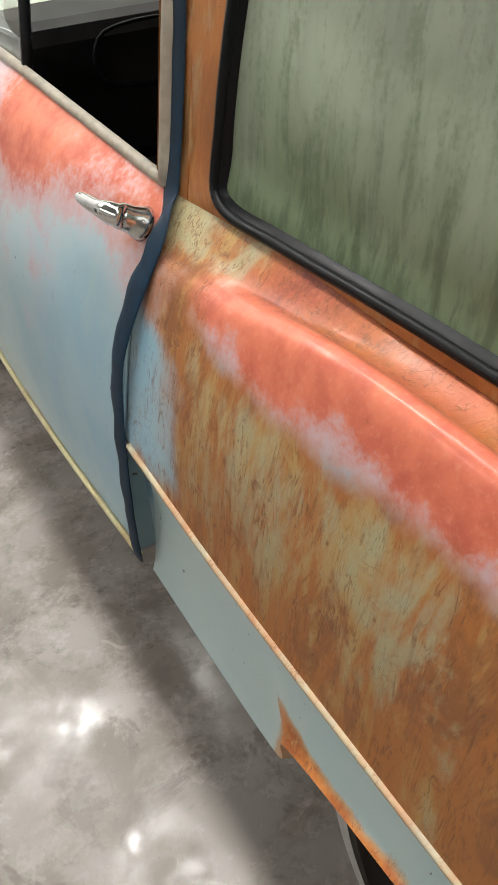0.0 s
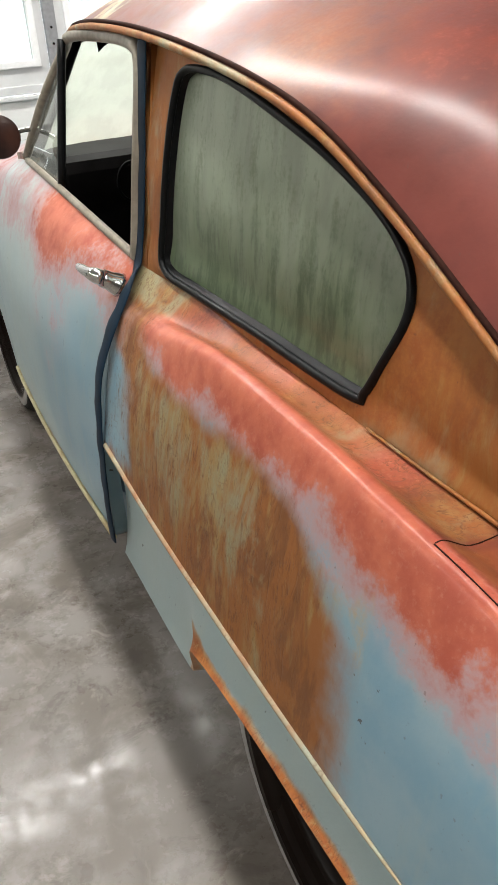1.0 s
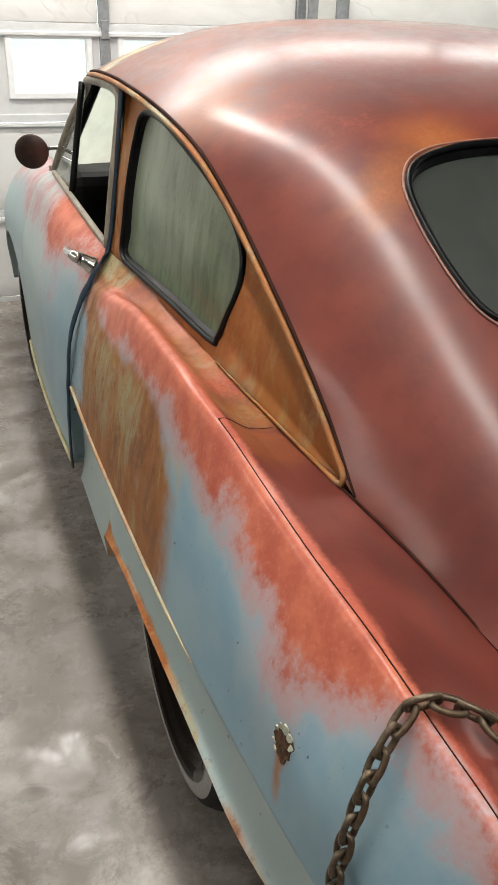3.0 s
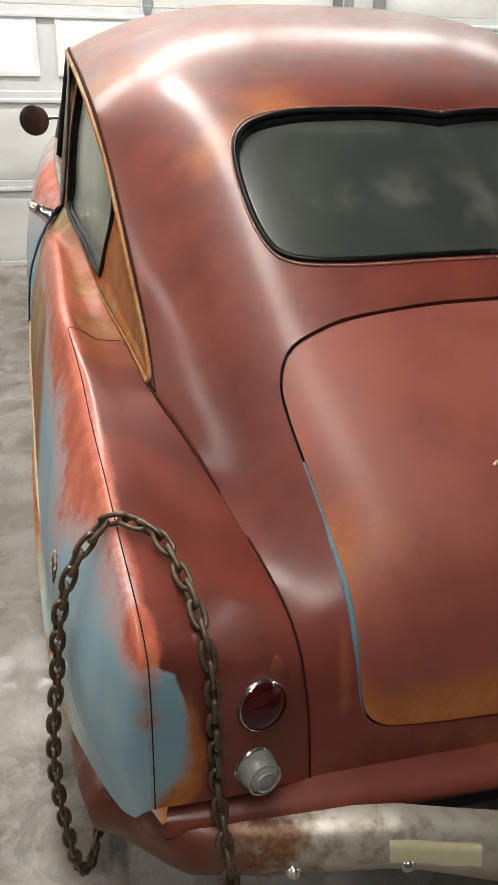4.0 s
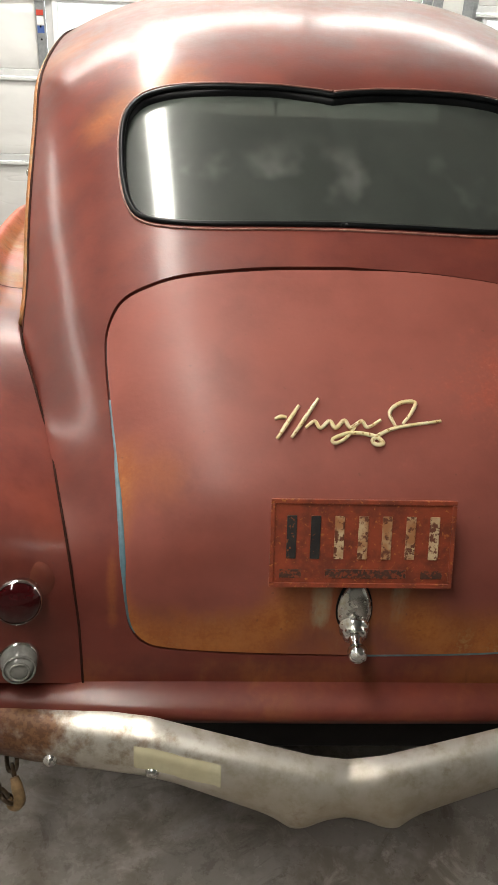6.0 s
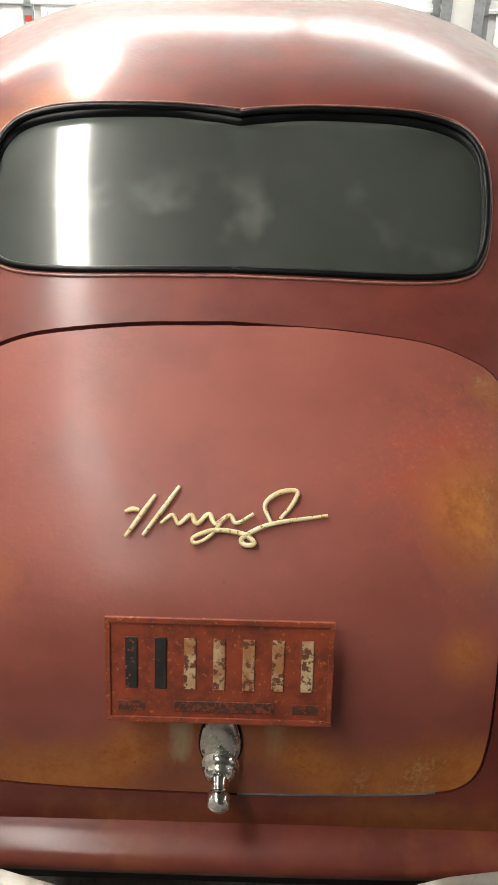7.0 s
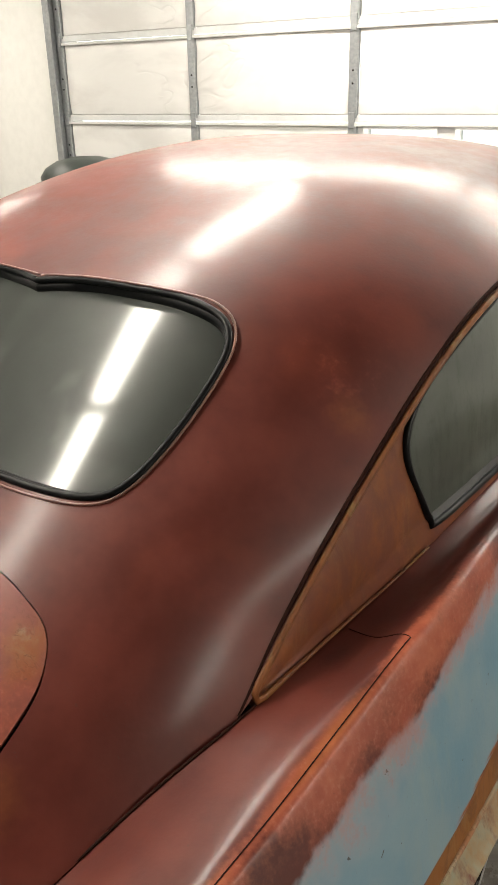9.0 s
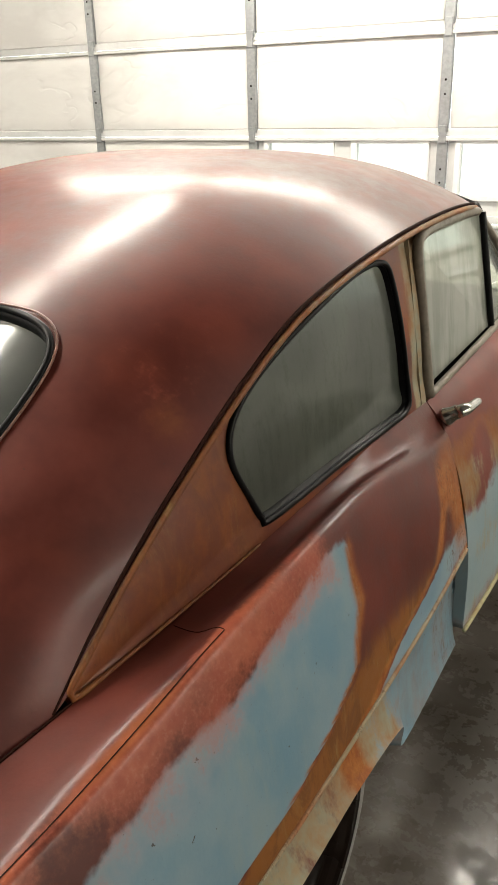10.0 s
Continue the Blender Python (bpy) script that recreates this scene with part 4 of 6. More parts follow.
def wear(verts, kind):
    """Where the paint is worn on a panel: weights for the patina's layers."""
    v = np.asarray(verts)
    x, y, z = v[:, 0], v[:, 1], v[:, 2]
    left = x < 0
    n = np.array([noise.noise((a * 3.1, b * 3.1, c * 3.1)) for a, b, c in v]) * 0.5
    n2 = np.array([noise.noise((a * 9 + 7, b * 9, c * 9)) for a, b, c in v]) * 0.5
    red, rust, blue, cream, ochre, crack, pale = (np.zeros(len(v)) for _ in range(7))

    def spot(px, py, pz, r, soft=1.0):
        return np.clip(1.15 - np.sqrt((x - px) ** 2 + (y - py) ** 2 + (z - pz) ** 2) / r, 0, 1) ** soft

    if kind == "shell":
        pale += 0.07 + 0.3 * n + 0.25 * spot(0.45, 0.60, 1.15, 0.35)
        ochre += 0.70 * spot(-0.36, 0.86, 1.39, 0.15) + 0.60 * spot(-0.50, 0.80, 1.30, 0.11) + 0.38 * spot(0.62, 0.86, 1.22, 0.07) + 0.35 * spot(0.60, 0.72, 1.08, 0.05)
        ochre += 0.42 * spot(-0.66, 0.70, 1.05, 0.05) + 0.55 * spot(-0.64, 1.25, 1.36, 0.24) + 0.30 * smooth01(-z, -0.62, -0.50) * (0.5 + n)
        ochre += (0.5 + 0.8 * n2) * np.exp(-((np.abs(x) - 0.415) / 0.014) ** 2) * smooth01(-z, -0.80, -0.66) * smooth01(z, 0.54, 0.60) * (x < 0) + 0.62 * spot(0.455, 0.25, 0.90, 0.09)
        red += 0.24 * spot(-0.5, 1.0, 1.38, 0.3) + 0.08 * spot(-0.56, 1.35, 1.43, 0.34) + 0.30 * spot(0.58, 0.9, 1.28, 0.15)
        cream += 0.52 * smooth01(y, 1.66, 1.95) * smooth01(-x, 0.42, 0.60) * (1 + n2)
        # the rust below the lid also paints in the shade under it
        rust += 0.28 * smooth01(y, 1.1, 1.6) * left + (0.36 + 0.6 * n) * smooth01(-z, -0.545, -0.49)
    elif kind == "lid":
        pale += 0.72 + 0.35 * n + 0.10 * smooth01(z, 0.75, 1.05)
        red += 0.14 + 0.3 * n + 0.45 * spot(0.38, 0.26, 0.93, 0.2)
        ochre += 0.95 * spot(0.39, 0.23, 0.89, 0.14) + 0.55 * spot(0.35, 0.09, 0.75, 0.07) + 0.70 * smooth01(-z, -0.67, -0.54) * smooth01(np.abs(x), 0.04, 0.16) + 0.35 * smooth01(-z, -0.80, -0.60) * smooth01(x, 0.15, 0.40)
        ochre += 0.5 * smooth01(-x, 0.36, 0.41) * smooth01(-z, -0.92, -0.75)
        ochre += 0.36 * spot(-0.37, 0.15, 0.83, 0.13) + 0.22 * spot(-0.30, 0.12, 0.8, 0.09) + 0.5 * smooth01(x, 0.40, 0.44) * smooth01(-z, -0.95, -0.7)
        cream += 0.44 * spot(0.405, 0.40, 1.03, 0.06) + 0.35 * spot(0.425, 0.33, 0.96, 0.03)
        rust += 0.5 * spot(0.41, 0.38, 1.02, 0.07)
        cream += 0.5 * spot(0.36, 0.03, 0.56, 0.05)
        ochre += 0.5 * spot(0.41, 0.40, 1.02, 0.07)
        crack += 0.9 * spot(0.405, 0.40, 1.03, 0.07)
        foot = smooth01(-z, -0.69, -0.665) * smooth01(z, 0.525, 0.60)
        cream += foot * (0.62 * np.exp(-((x + 0.052) / 0.030) ** 2) + 0.55 * np.exp(-((x - 0.085) / 0.035) ** 2) + 0.25 * np.exp(-((x + 0.11) / 0.03) ** 2))
        ochre += 0.55 * foot * smooth01(-np.abs(x), -0.20, -0.10)
        rust += 0.45 * smooth01(-z, -0.66, -0.58)
    elif kind == "quarter":
        ridge_z = np.interp(y, [0.0, 0.16, 0.38, 0.82, 1.0, 1.25, 1.42, 1.66], [0.555, 0.572, 0.592, 0.597, 0.603, 0.617, 0.632, 0.655])
        crest_x = np.interp(y, [-0.05, 0.13, 0.42, 0.57, 0.69, 0.82, 1.25, 1.66], [0.732, 0.748, 0.766, 0.773, 0.784, 0.795, 0.80, 0.806])
        ax = np.abs(x)
        outer = ax - crest_x
        tail = smooth01(-y, -0.03, 0.02)

        def side_of(d, soft):
            return np.clip(0.5 + d / (2 * soft), 0, 1)

        above_ridge = side_of(z - ridge_z, 0.008)
        if left.mean() > 0.5:
            low = np.interp(y, [-0.05, 0.0, 0.08, 0.17, 0.26, 0.35, 0.43, 0.51, 0.61, 0.74, 0.91, 1.08, 1.3, 1.5], [0.80, 0.82, 0.84, 0.84, 0.825, 0.825, 0.838, 0.852, 0.866, 0.885, 0.90, 0.895, 0.885, 0.90])
            on_top = side_of(outer + 0.012, 0.012)
            blue += side_of(outer + 0.006, 0.015)
            red += np.minimum(side_of(z - low + 0.002 + 0.07 * n2, 0.066), on_top) * side_of(1.52 - y, 0.06)
            red += 0.26 * spot(-0.83, 0.38, 0.80, 0.17)
            back = np.interp(z, [0.60, 0.72, 0.79, 0.86, 0.92], [0.79, 0.805, 0.81, 0.875, 0.95])
            film = np.minimum(side_of(y - back, 0.085), above_ridge) * (1 - 0.78 * smooth01(y + 0.08 * n2, 1.42, 1.58) * smooth01(z, 0.60, 0.70)) * side_of(low + 0.01 - z, 0.035) * side_of(1.645 - y, 0.02)
            rust += 1.1 * film
            cream += film * (0.14 + 0.30 * smooth01(y, 0.90, 1.20) * smooth01(z, 0.63, 0.74) + 0.12 * smooth01(z, 0.72, 0.85)) + 0.42 * spot(-0.83, 0.80, 0.86, 0.10) + 0.2 * spot(-0.83, 0.72, 0.78, 0.12)
            pale += (1 - above_ridge) * smooth01(ax, 0.78, 0.83)
            cream += 0.12 * (1 - above_ridge) * smooth01(ax, 0.78, 0.83)
            corner = smooth01(y, 1.44, 1.54) * smooth01(z, 0.84, 0.90)
            rust += 0.62 * corner * (1 + n2)
            cream += 0.26 * corner * (1 + 2 * n2)
            red += 0.50 * corner * (1 + 1.5 * n)
            crack += corner
            crack += 0.85 * smooth01(y, 0.80, 1.0) * above_ridge * side_of(low - z, 0.04) + 0.10
            shelf_m = side_of(-outer - 0.012, 0.010) * smooth01(z, 0.80, 0.88)
            fwd = shelf_m * side_of(y - 0.735, 0.02)
            rust += 0.45 * fwd * (1 + 1.4 * n2)
            cream += 0.25 * fwd * (1 + 2 * n2) * smooth01(-y, -1.30, -0.9) + 0.25 * fwd * smooth01(y, 1.35, 1.5) * (1 + 2 * n2)
            red += 0.62 * fwd * (1 + 1.4 * n) * smooth01(y, 0.74, 0.9)
            ochre += 0.30 * fwd * (1 + 1.6 * n2) * smooth01(-y, -1.45, -1.2)
            crack += 0.9 * fwd
            ochre += 0.45 * shelf_m * side_of(y - 0.60, 0.05) * side_of(0.735 - y, 0.01)
            ochre += 0.72 * np.exp(-((z - ridge_z) / 0.008) ** 2) * smooth01(y, 0.62, 0.95) + 0.55 * smooth01(-z, -0.507, -0.488) * smooth01(y, 0.60, 0.85) * smooth01(ax, 0.87, 0.885) * side_of(1.26 - y, 0.01)
            cream += 0.50 * smooth01(-z, -0.505, -0.488) * smooth01(y, 0.45, 0.7) * smooth01(ax, 0.87, 0.885) * side_of(1.26 - y, 0.01)
            ochre += 0.45 * spot(-0.845, 0.30, 0.708, 0.030) + 0.55 * np.exp(-((y - 0.302) / 0.016) ** 2) * smooth01(-z, -0.705, -0.69) * smooth01(z, 0.57, 0.63)
            cream += 0.5 * np.exp(-((y - 0.302) / 0.016) ** 2) * smooth01(-z, -0.705, -0.68) * smooth01(z, 0.56, 0.63)
            rim_z = np.interp(y, [-0.015, 0.05, 0.15, 0.30, 0.40, 0.52, 0.66, 0.82, 1.0, 1.245], [0.469, 0.455, 0.445, 0.44, 0.452, 0.470, 0.484, 0.490, 0.496, 0.470])
            worn_rim = np.exp(-((z - rim_z) / 0.014) ** 2) * smooth01(y, 0.12, 0.25) * side_of(1.27 - y, 0.01)
            ochre += worn_rim * (0.42 + 1.1 * n2 + 0.35 * smooth01(y, 0.6, 0.9))
            cream += worn_rim * (0.45 + 0.9 * n)
            crack += 0.8 * worn_rim
            inner_x = np.interp(z, [0.49, 0.52, 0.59, 0.68, 0.77, 0.82], [0.715, 0.69, 0.668, 0.677, 0.692, 0.725])
            patch = side_of(ax - inner_x + 0.02 * n2, 0.012) * side_of(0.797 - z + 0.06 * n2, 0.024) * side_of(0.02 - y, 0.012)
            blue += 1.3 * patch
            ochre += 0.80 * np.exp(-((ax - inner_x + 0.006) / (0.012 + 0.016 * smooth01(0.66 - z, 0.0, 0.08))) ** 2) * tail * side_of(0.74 - z, 0.05) + 0.75 * spot(-0.733, -0.05, 0.70, 0.035) + 0.5 * spot(-0.722, -0.04, 0.815, 0.04) + 0.6 * spot(-0.733, -0.05, 0.755, 0.04) + 0.4 * spot(-0.70, -0.03, 0.51, 0.05)
            red += 0.6 * spot(-0.73, -0.04, 0.82, 0.06)
            pale += (0.16 + 0.6 * n) * (1 - np.clip(blue, 0, 1))
        else:
            front = np.interp(z, [0.60, 0.64, 0.65, 0.68, 0.73, 0.83, 0.95], [0.50, 0.64, 0.80, 0.93, 1.03, 1.085, 1.085]) + 0.05 * n2
            nose = np.interp(z, [0.60, 0.62, 0.66, 0.69, 0.73, 0.83, 0.94], [1.02, 1.10, 1.20, 1.35, 1.47, 1.53, 1.56]) + 0.04 * n2
            low = np.interp(y, [0.0, 0.2, 0.42, 0.59, 0.70, 0.80, 0.97], [0.82, 0.84, 0.855, 0.88, 0.89, 0.92, 0.955])
            blue += np.minimum(np.minimum(np.minimum(side_of(front - y, 0.022), side_of(low - z, 0.03)), above_ridge), side_of(outer - 0.004, 0.008))
            blue += np.minimum(side_of(y - nose - 0.03, 0.02), side_of(0.72 - z, 0.05)) + 0.85 * (1 - above_ridge) * smooth01(y, 1.2, 1.3)
            red += (0.70 + 0.9 * n2) * np.minimum(np.minimum(side_of(z - low + 0.012 + 0.07 * n2, 0.060), side_of(outer + 0.012, 0.012)), side_of(1.0 - y, 0.06))
            rim_b = np.minimum(np.exp(-((front - y) / 0.022) ** 2), above_ridge) * side_of(0.955 - z, 0.02)
            rim_n = np.exp(-((y - nose + 0.015) / 0.035) ** 2) * side_of(0.90 - z, 0.04)
            ochre += 0.85 * rim_b + 0.92 * rim_n + 0.55 * np.exp(-((z - ridge_z) / 0.012) ** 2) * smooth01(y, 0.6, 0.8)
            brown = np.minimum(side_of(y - front - 0.02, 0.02), side_of(nose - y, 0.02))
            rust += (0.80 + 0.5 * n) * brown * side_of(0.735 - z, 0.05) * above_ridge
            sill_band = (1 - above_ridge) * smooth01(ax, 0.80, 0.84)
            cream += 0.55 * rim_n + 0.60 * sill_band * smooth01(-y, -1.3, -1.15) + 0.45 * rim_b
            ochre += 0.38 * sill_band * smooth01(y, 0.6, 0.9) * smooth01(-y, -1.3, -1.2)
            crack += 0.5 * rim_n + 0.8 * smooth01(y, 1.45, 1.55)
            ochre += (0.62 + 0.8 * n2) * smooth01(y, 1.50, 1.60) * smooth01(z, 0.60, 0.70) * smooth01(-z, -0.98, -0.92)
            cream += (0.30 + 0.8 * n) * smooth01(y, 1.52, 1.60) * smooth01(z, 0.66, 0.74) * smooth01(-z, -0.95, -0.88)
            ochre += (0.42 + 0.6 * n2) * side_of(outer + 0.014, 0.008) * side_of(0.012 - outer, 0.008) * smooth01(-y, -0.80, -0.6)
            rust += 0.35 * sill_band
            pale += (0.16 + 0.6 * n) * (1 - np.clip(blue, 0, 1))
    elif kind == "door":
        if left.mean() > 0.5:
            top_z = 0.90 - 0.10 * n
            blue += 1.0
            red += (0.66 - 0.30 * smooth01(y, 2.1, 2.5)) * smooth01(z + 0.25 * n, 0.82, 1.0) + 0.34 * smooth01(z + 0.4 * n2, 0.62, 0.9) * smooth01(y, 1.80, 2.0) * smooth01(-y, -2.35, -2.1)
            cream += 0.34 * smooth01(z, 0.90, 1.01) * (0.6 + n)
            pale += 0.45 * smooth01(z, 0.65, 0.9) + 0.7 * smooth01(y, 1.95, 2.3) + 0.4 * smooth01(-z, -0.55, -0.42)
            ochre += 0.42 * spot(-0.82, 1.72, 0.96, 0.12) + 0.55 * smooth01(-z, -0.425, -0.405) + 0.30 * smooth01(z, 0.99, 1.02)
            rust += 0.35 * spot(-0.82, 1.75, 0.93, 0.16)
        else:
            blue += 1.2 * smooth01(-z - 0.25 * n, -0.84, -0.68)
            pale += 0.6
            cream += 0.35 * smooth01(-z, -0.86, -0.74) * (1 + n2)
            rust += 0.6 * smooth01(z + 0.3 * n2, 0.74, 0.82) * smooth01(-z, -0.98, -0.86)
            ochre += 0.5 * np.exp(-((z - 0.84 + 0.2 * n2) / 0.05) ** 2) + 0.5 * smooth01(-z, -0.47, -0.42)
            cream += 0.4 * np.exp(-((z - 0.83) / 0.05) ** 2)
    elif kind == "sill":
        blue += 1.0
        cream += 0.25 * (0.6 + n)
    elif kind == "side":
        rust += 0.95
        ochre += 0.52 + 0.5 * n - 0.16 * smooth01(y, 1.40, 1.55)
        cream += 0.25 + 0.5 * smooth01(-z, -0.99, -0.93) * smooth01(y, 0.78, 0.9) * left
        if not left.mean() > 0.5:
            ochre -= 0.34 + 0.1 * smooth01(y, 1.0, 1.5)
            cream -= 0.2
            rust -= 0.50
            pale += 0.5
            red += 0.25
            cream += (0.75 + n2) * smooth01(y, 1.58, 1.63)
            ochre += 0.45 * smooth01(y, 1.56, 1.62)
        else:
            blue += 0.8 * smooth01(y, 1.56, 1.62)
    elif kind == "front":
        blue += 1.0
        red += 0.52 * smooth01(z + 0.3 * n, 0.80, 0.98)
        cream += 0.22 * smooth01(z, 0.7, 0.95)
        pale += 0.7
    elif kind == "rail":
        rust += 0.9
        if left.mean() > 0.5:
            ochre += 0.34 + 0.9 * n2
            cream += 0.30 + 1.2 * n
        else:
            rust -= 0.35
            ochre += 0.15 + 0.8 * n2 + 0.38 * smooth01(y, 0.85, 1.15)
            cream += (0.58 + 0.8 * n) * smooth01(y, 0.75, 1.1)
            pale += 0.5
            red += 0.2
        crack += 0.4
    elif kind == "bead":
        cream += 0.72 + 0.8 * n
        ochre += 0.36 + 1.1 * n2
        crack += 0.6
    elif kind == "pan":
        ochre += 0.12 * (0.5 + n)
        rust += 0.24 + 0.4 * n
    a = np.clip(np.stack([red, rust, blue, cream], 1), 0, 1)
    b = np.clip(np.stack([ochre, crack, pale, np.ones(len(v))], 1), 0, 1)
    return {"wear_a": a, "wear_b": b}


def panel(name, verts, faces, kind, label="", thick=0.012, parent=None):
    v, f = flange(verts, faces, thick) if thick else (verts, faces)
    return mesh_object(name, v, f, PAINT, car if parent is None else parent, label, attrs=wear(v, kind))


# roof and tail shell, open for the rear window and the boot lid
flat = SHELL_V[:, [0, 2]]
behind = SHELL_V[:, 1] < 1.35
d_glass = np.where(behind, outline_distance(flat, REAR_GLASS), 1.0)
v1, f1 = clip(SHELL_V, SHELL_F, d_glass)
def lid_gap(p):
    """Half the width of the boot gap: nearly closed along the top, past the middle."""
    return 0.0024 - 0.0019 * smooth01(p[:, 0], -0.02, 0.12) * smooth01(p[:, 2], 0.95, 1.01)


d_lid = np.where(v1[:, 1] < 0.9, outline_distance(v1[:, [0, 2]], LID), 1.0) - lid_gap(v1)
v1, f1 = clip(v1, f1, d_lid)
panel("roof_and_tail", v1, f1, "shell", "oxblood painted roof and sloping tail with rust patches")
d_lid = -lid_gap(SHELL_V) - np.where(SHELL_V[:, 1] < 0.9, outline_distance(flat, LID), 1.0)
v2, f2 = clip(SHELL_V, SHELL_F, d_lid)
lid = panel("boot_lid", v2, f2, "lid", "faded red boot lid with ochre rust along its edges", 0.02)
gap_line = np.array([(x, tail_y(x, z) + 0.012, z) for x, z in LID])
tube_part("boot_seal", gap_line + (0, 0.007, -0.003), 0.007, RUBBER, car, "dark seal in the boot gap", sides=6, closed=True)
on_left = gap_line[(gap_line[:, 0] < -0.372) & (gap_line[:, 2] < 0.90) & (gap_line[:, 2] > 0.55)]
tube_part("gap_edge", on_left + (0, -0.004, 0), np.interp(np.linspace(0, 1, len(on_left)), [0, 0.2, 0.75, 1], [0.003, 0.0065, 0.005, 0.002]), GAP_BLUE, car, "pale blue painted edge in the boot gap", sides=6)
on_foot = gap_line[(gap_line[:, 2] < 0.53) & (gap_line[:, 0] > 0.03) & (gap_line[:, 0] < 0.33)]
tube_part("gap_edge", on_foot + (0, -0.008, -0.001), 0.0042, GAP_BLUE, car, "pale blue painted edge in the boot gap", sides=6)

# rear window
v3, f3 = clip(SHELL_V, SHELL_F, -0.004 - d_glass)
rear_window = mesh_object("rear_window", v3 + (0, 0.009, -0.010), f3, GLASS_REAR, car, "dark smoky rear window glass in a black seal")
rear_window.visible_shadow = False
glass_line = np.array([(x, tail_y(x, z), z) for x, z in REAR_GLASS])
glass_in = np.array([(x, tail_y(x, z), z) for x, z in inset(REAR_GLASS, 0.008)])
tube_part("window_seal", glass_line + (0, -0.001, 0.001), 0.0060, RUBBER, rear_window, "black rubber window seal", sides=10, closed=True)
mesh_object("seal_reveal", *ring([glass_line + (0, 0.002, -0.002), glass_line * 0.35 + glass_in * 0.65 + (0, 0.004, -0.004), glass_in + (0, 0.012, -0.013)]), RUBBER, rear_window, "deep black inner face of the seal")
lip_line = np.array([(x, tail_y(x, z) - 0.002, z + 0.001) for x, z in inset(REAR_GLASS, -0.0072)])
tube_part("seal_lip", lip_line, 0.0022, LIP_WORN, rear_window, "thin dull metal lip", sides=6, closed=True)

# the wing's design curves, station by station from the door edge to the tail
BELT = [(0.762, 1.665, 1.004), (0.742, 1.42, 1.000), (0.727, 1.25, 0.982), (0.711, 1.0, 0.966), (0.690, 0.85, 0.945), (0.662, 0.70, 0.920), (0.645, 0.530, 0.910),
        (0.601, 0.405, 0.868), (0.551, 0.277, 0.806), (0.520, 0.170, 0.768), (0.499, 0.101, 0.729), (0.487, 0.065, 0.682), (0.480, 0.047, 0.630), (0.474, 0.032, 0.565), (0.471, 0.010, 0.455)]
CREST = [(0.806, 1.66, 0.945), (0.806, 1.47, 0.958), (0.798, 1.25, 0.990), (0.795, 1.0, 0.993), (0.795, 0.82, 0.986), (0.784, 0.69, 0.966), (0.773, 0.57, 0.938),
         (0.766, 0.42, 0.917), (0.757, 0.27, 0.902), (0.748, 0.13, 0.878), (0.739, 0.02, 0.855), (0.733, -0.040, 0.812), (0.732, -0.050, 0.745), (0.731, -0.042, 0.655), (0.730, -0.030, 0.500)]
FLANK = [(0.858, 1.66, 0.80), (0.870, 1.45, 0.80), (0.862, 1.25, 0.80), (0.856, 1.0, 0.80), (0.852, 0.82, 0.795), (0.847, 0.66, 0.79), (0.844, 0.52, 0.775),
         (0.843, 0.38, 0.755), (0.838, 0.26, 0.73), (0.825, 0.13, 0.70), (0.805, 0.05, 0.68), (0.785, 0.01, 0.66), (0.772, -0.015, 0.63), (0.762, -0.025, 0.59), (0.745, -0.028, 0.492)]
RIDGE = [(0.888, 1.66, 0.655), (0.890, 1.42, 0.632), (0.888, 1.25, 0.617), (0.884, 1.0, 0.603), (0.881, 0.82, 0.597), (0.877, 0.66, 0.593), (0.871, 0.52, 0.592),
         (0.863, 0.38, 0.592), (0.852, 0.26, 0.587), (0.835, 0.16, 0.572), (0.815, 0.08, 0.56), (0.795, 0.035, 0.555), (0.782, 0.01, 0.55), (0.768, -0.01, 0.53), (0.750, -0.022, 0.480)]
RIM = [(0.880, 1.66, 0.365), (0.889, 1.270, 0.372), (0.902, 1.205, 0.466), (0.900, 1.0, 0.494), (0.897, 0.82, 0.490), (0.892, 0.66, 0.484), (0.886, 0.52, 0.470),
       (0.878, 0.40, 0.452), (0.862, 0.30, 0.44), (0.845, 0.22, 0.44), (0.825, 0.15, 0.445), (0.805, 0.09, 0.45), (0.79, 0.05, 0.455), (0.772, 0.01, 0.46), (0.755, -0.015, 0.469)]

NS = 230
qs = np.linspace(0, 14, NS)
belt, crest, flank, ridge, rim = (spline_at(c, qs) for c in (BELT, CREST, FLANK, RIDGE, RIM))
shelf = (belt + crest) / 2 + np.stack([0 * qs, 0 * qs, -0.016 * smooth01(qs, 0.3, 1.5) + 0.026 * smooth01(qs, 3.5, 8)], 1)
shelf[:, 1] -= 0.012 * smooth01(qs, 8, 12)
below_crest = crest + (flank - crest) * 0.16 + np.stack([0.012 * np.ones(NS), 0 * qs, -0.004 * np.ones(NS)], 1) * (1 - smooth01(qs, 10, 14))[:, None]
near_crest = crest + (shelf - crest) * 0.10
channel = ridge + (rim - ridge) * 0.42 + np.stack([-0.026 * (1 - smooth01(qs, 8, 12)), 0 * qs, 0 * qs], 1)
under = ridge + (rim - ridge) * 0.06 + np.stack([-0.012 * (1 - smooth01(qs, 8, 12)), 0 * qs, 0 * qs], 1)
flare = ridge + (rim - ridge) * 0.84 + np.stack([-0.012 * (1 - smooth01(qs, 8, 12)), 0 * qs, 0 * qs], 1)
across = np.stack([belt, shelf, near_crest, below_crest, flank, ridge], 1)
upper = np.concatenate([spline_at(np.moveaxis(across, 1, 0), np.linspace(0, 5, 96))], 0)
lower = spline_at(np.moveaxis(np.stack([ridge, under, channel, flare, rim], 1), 1, 0), np.linspace(0, 4, 44))[1:]
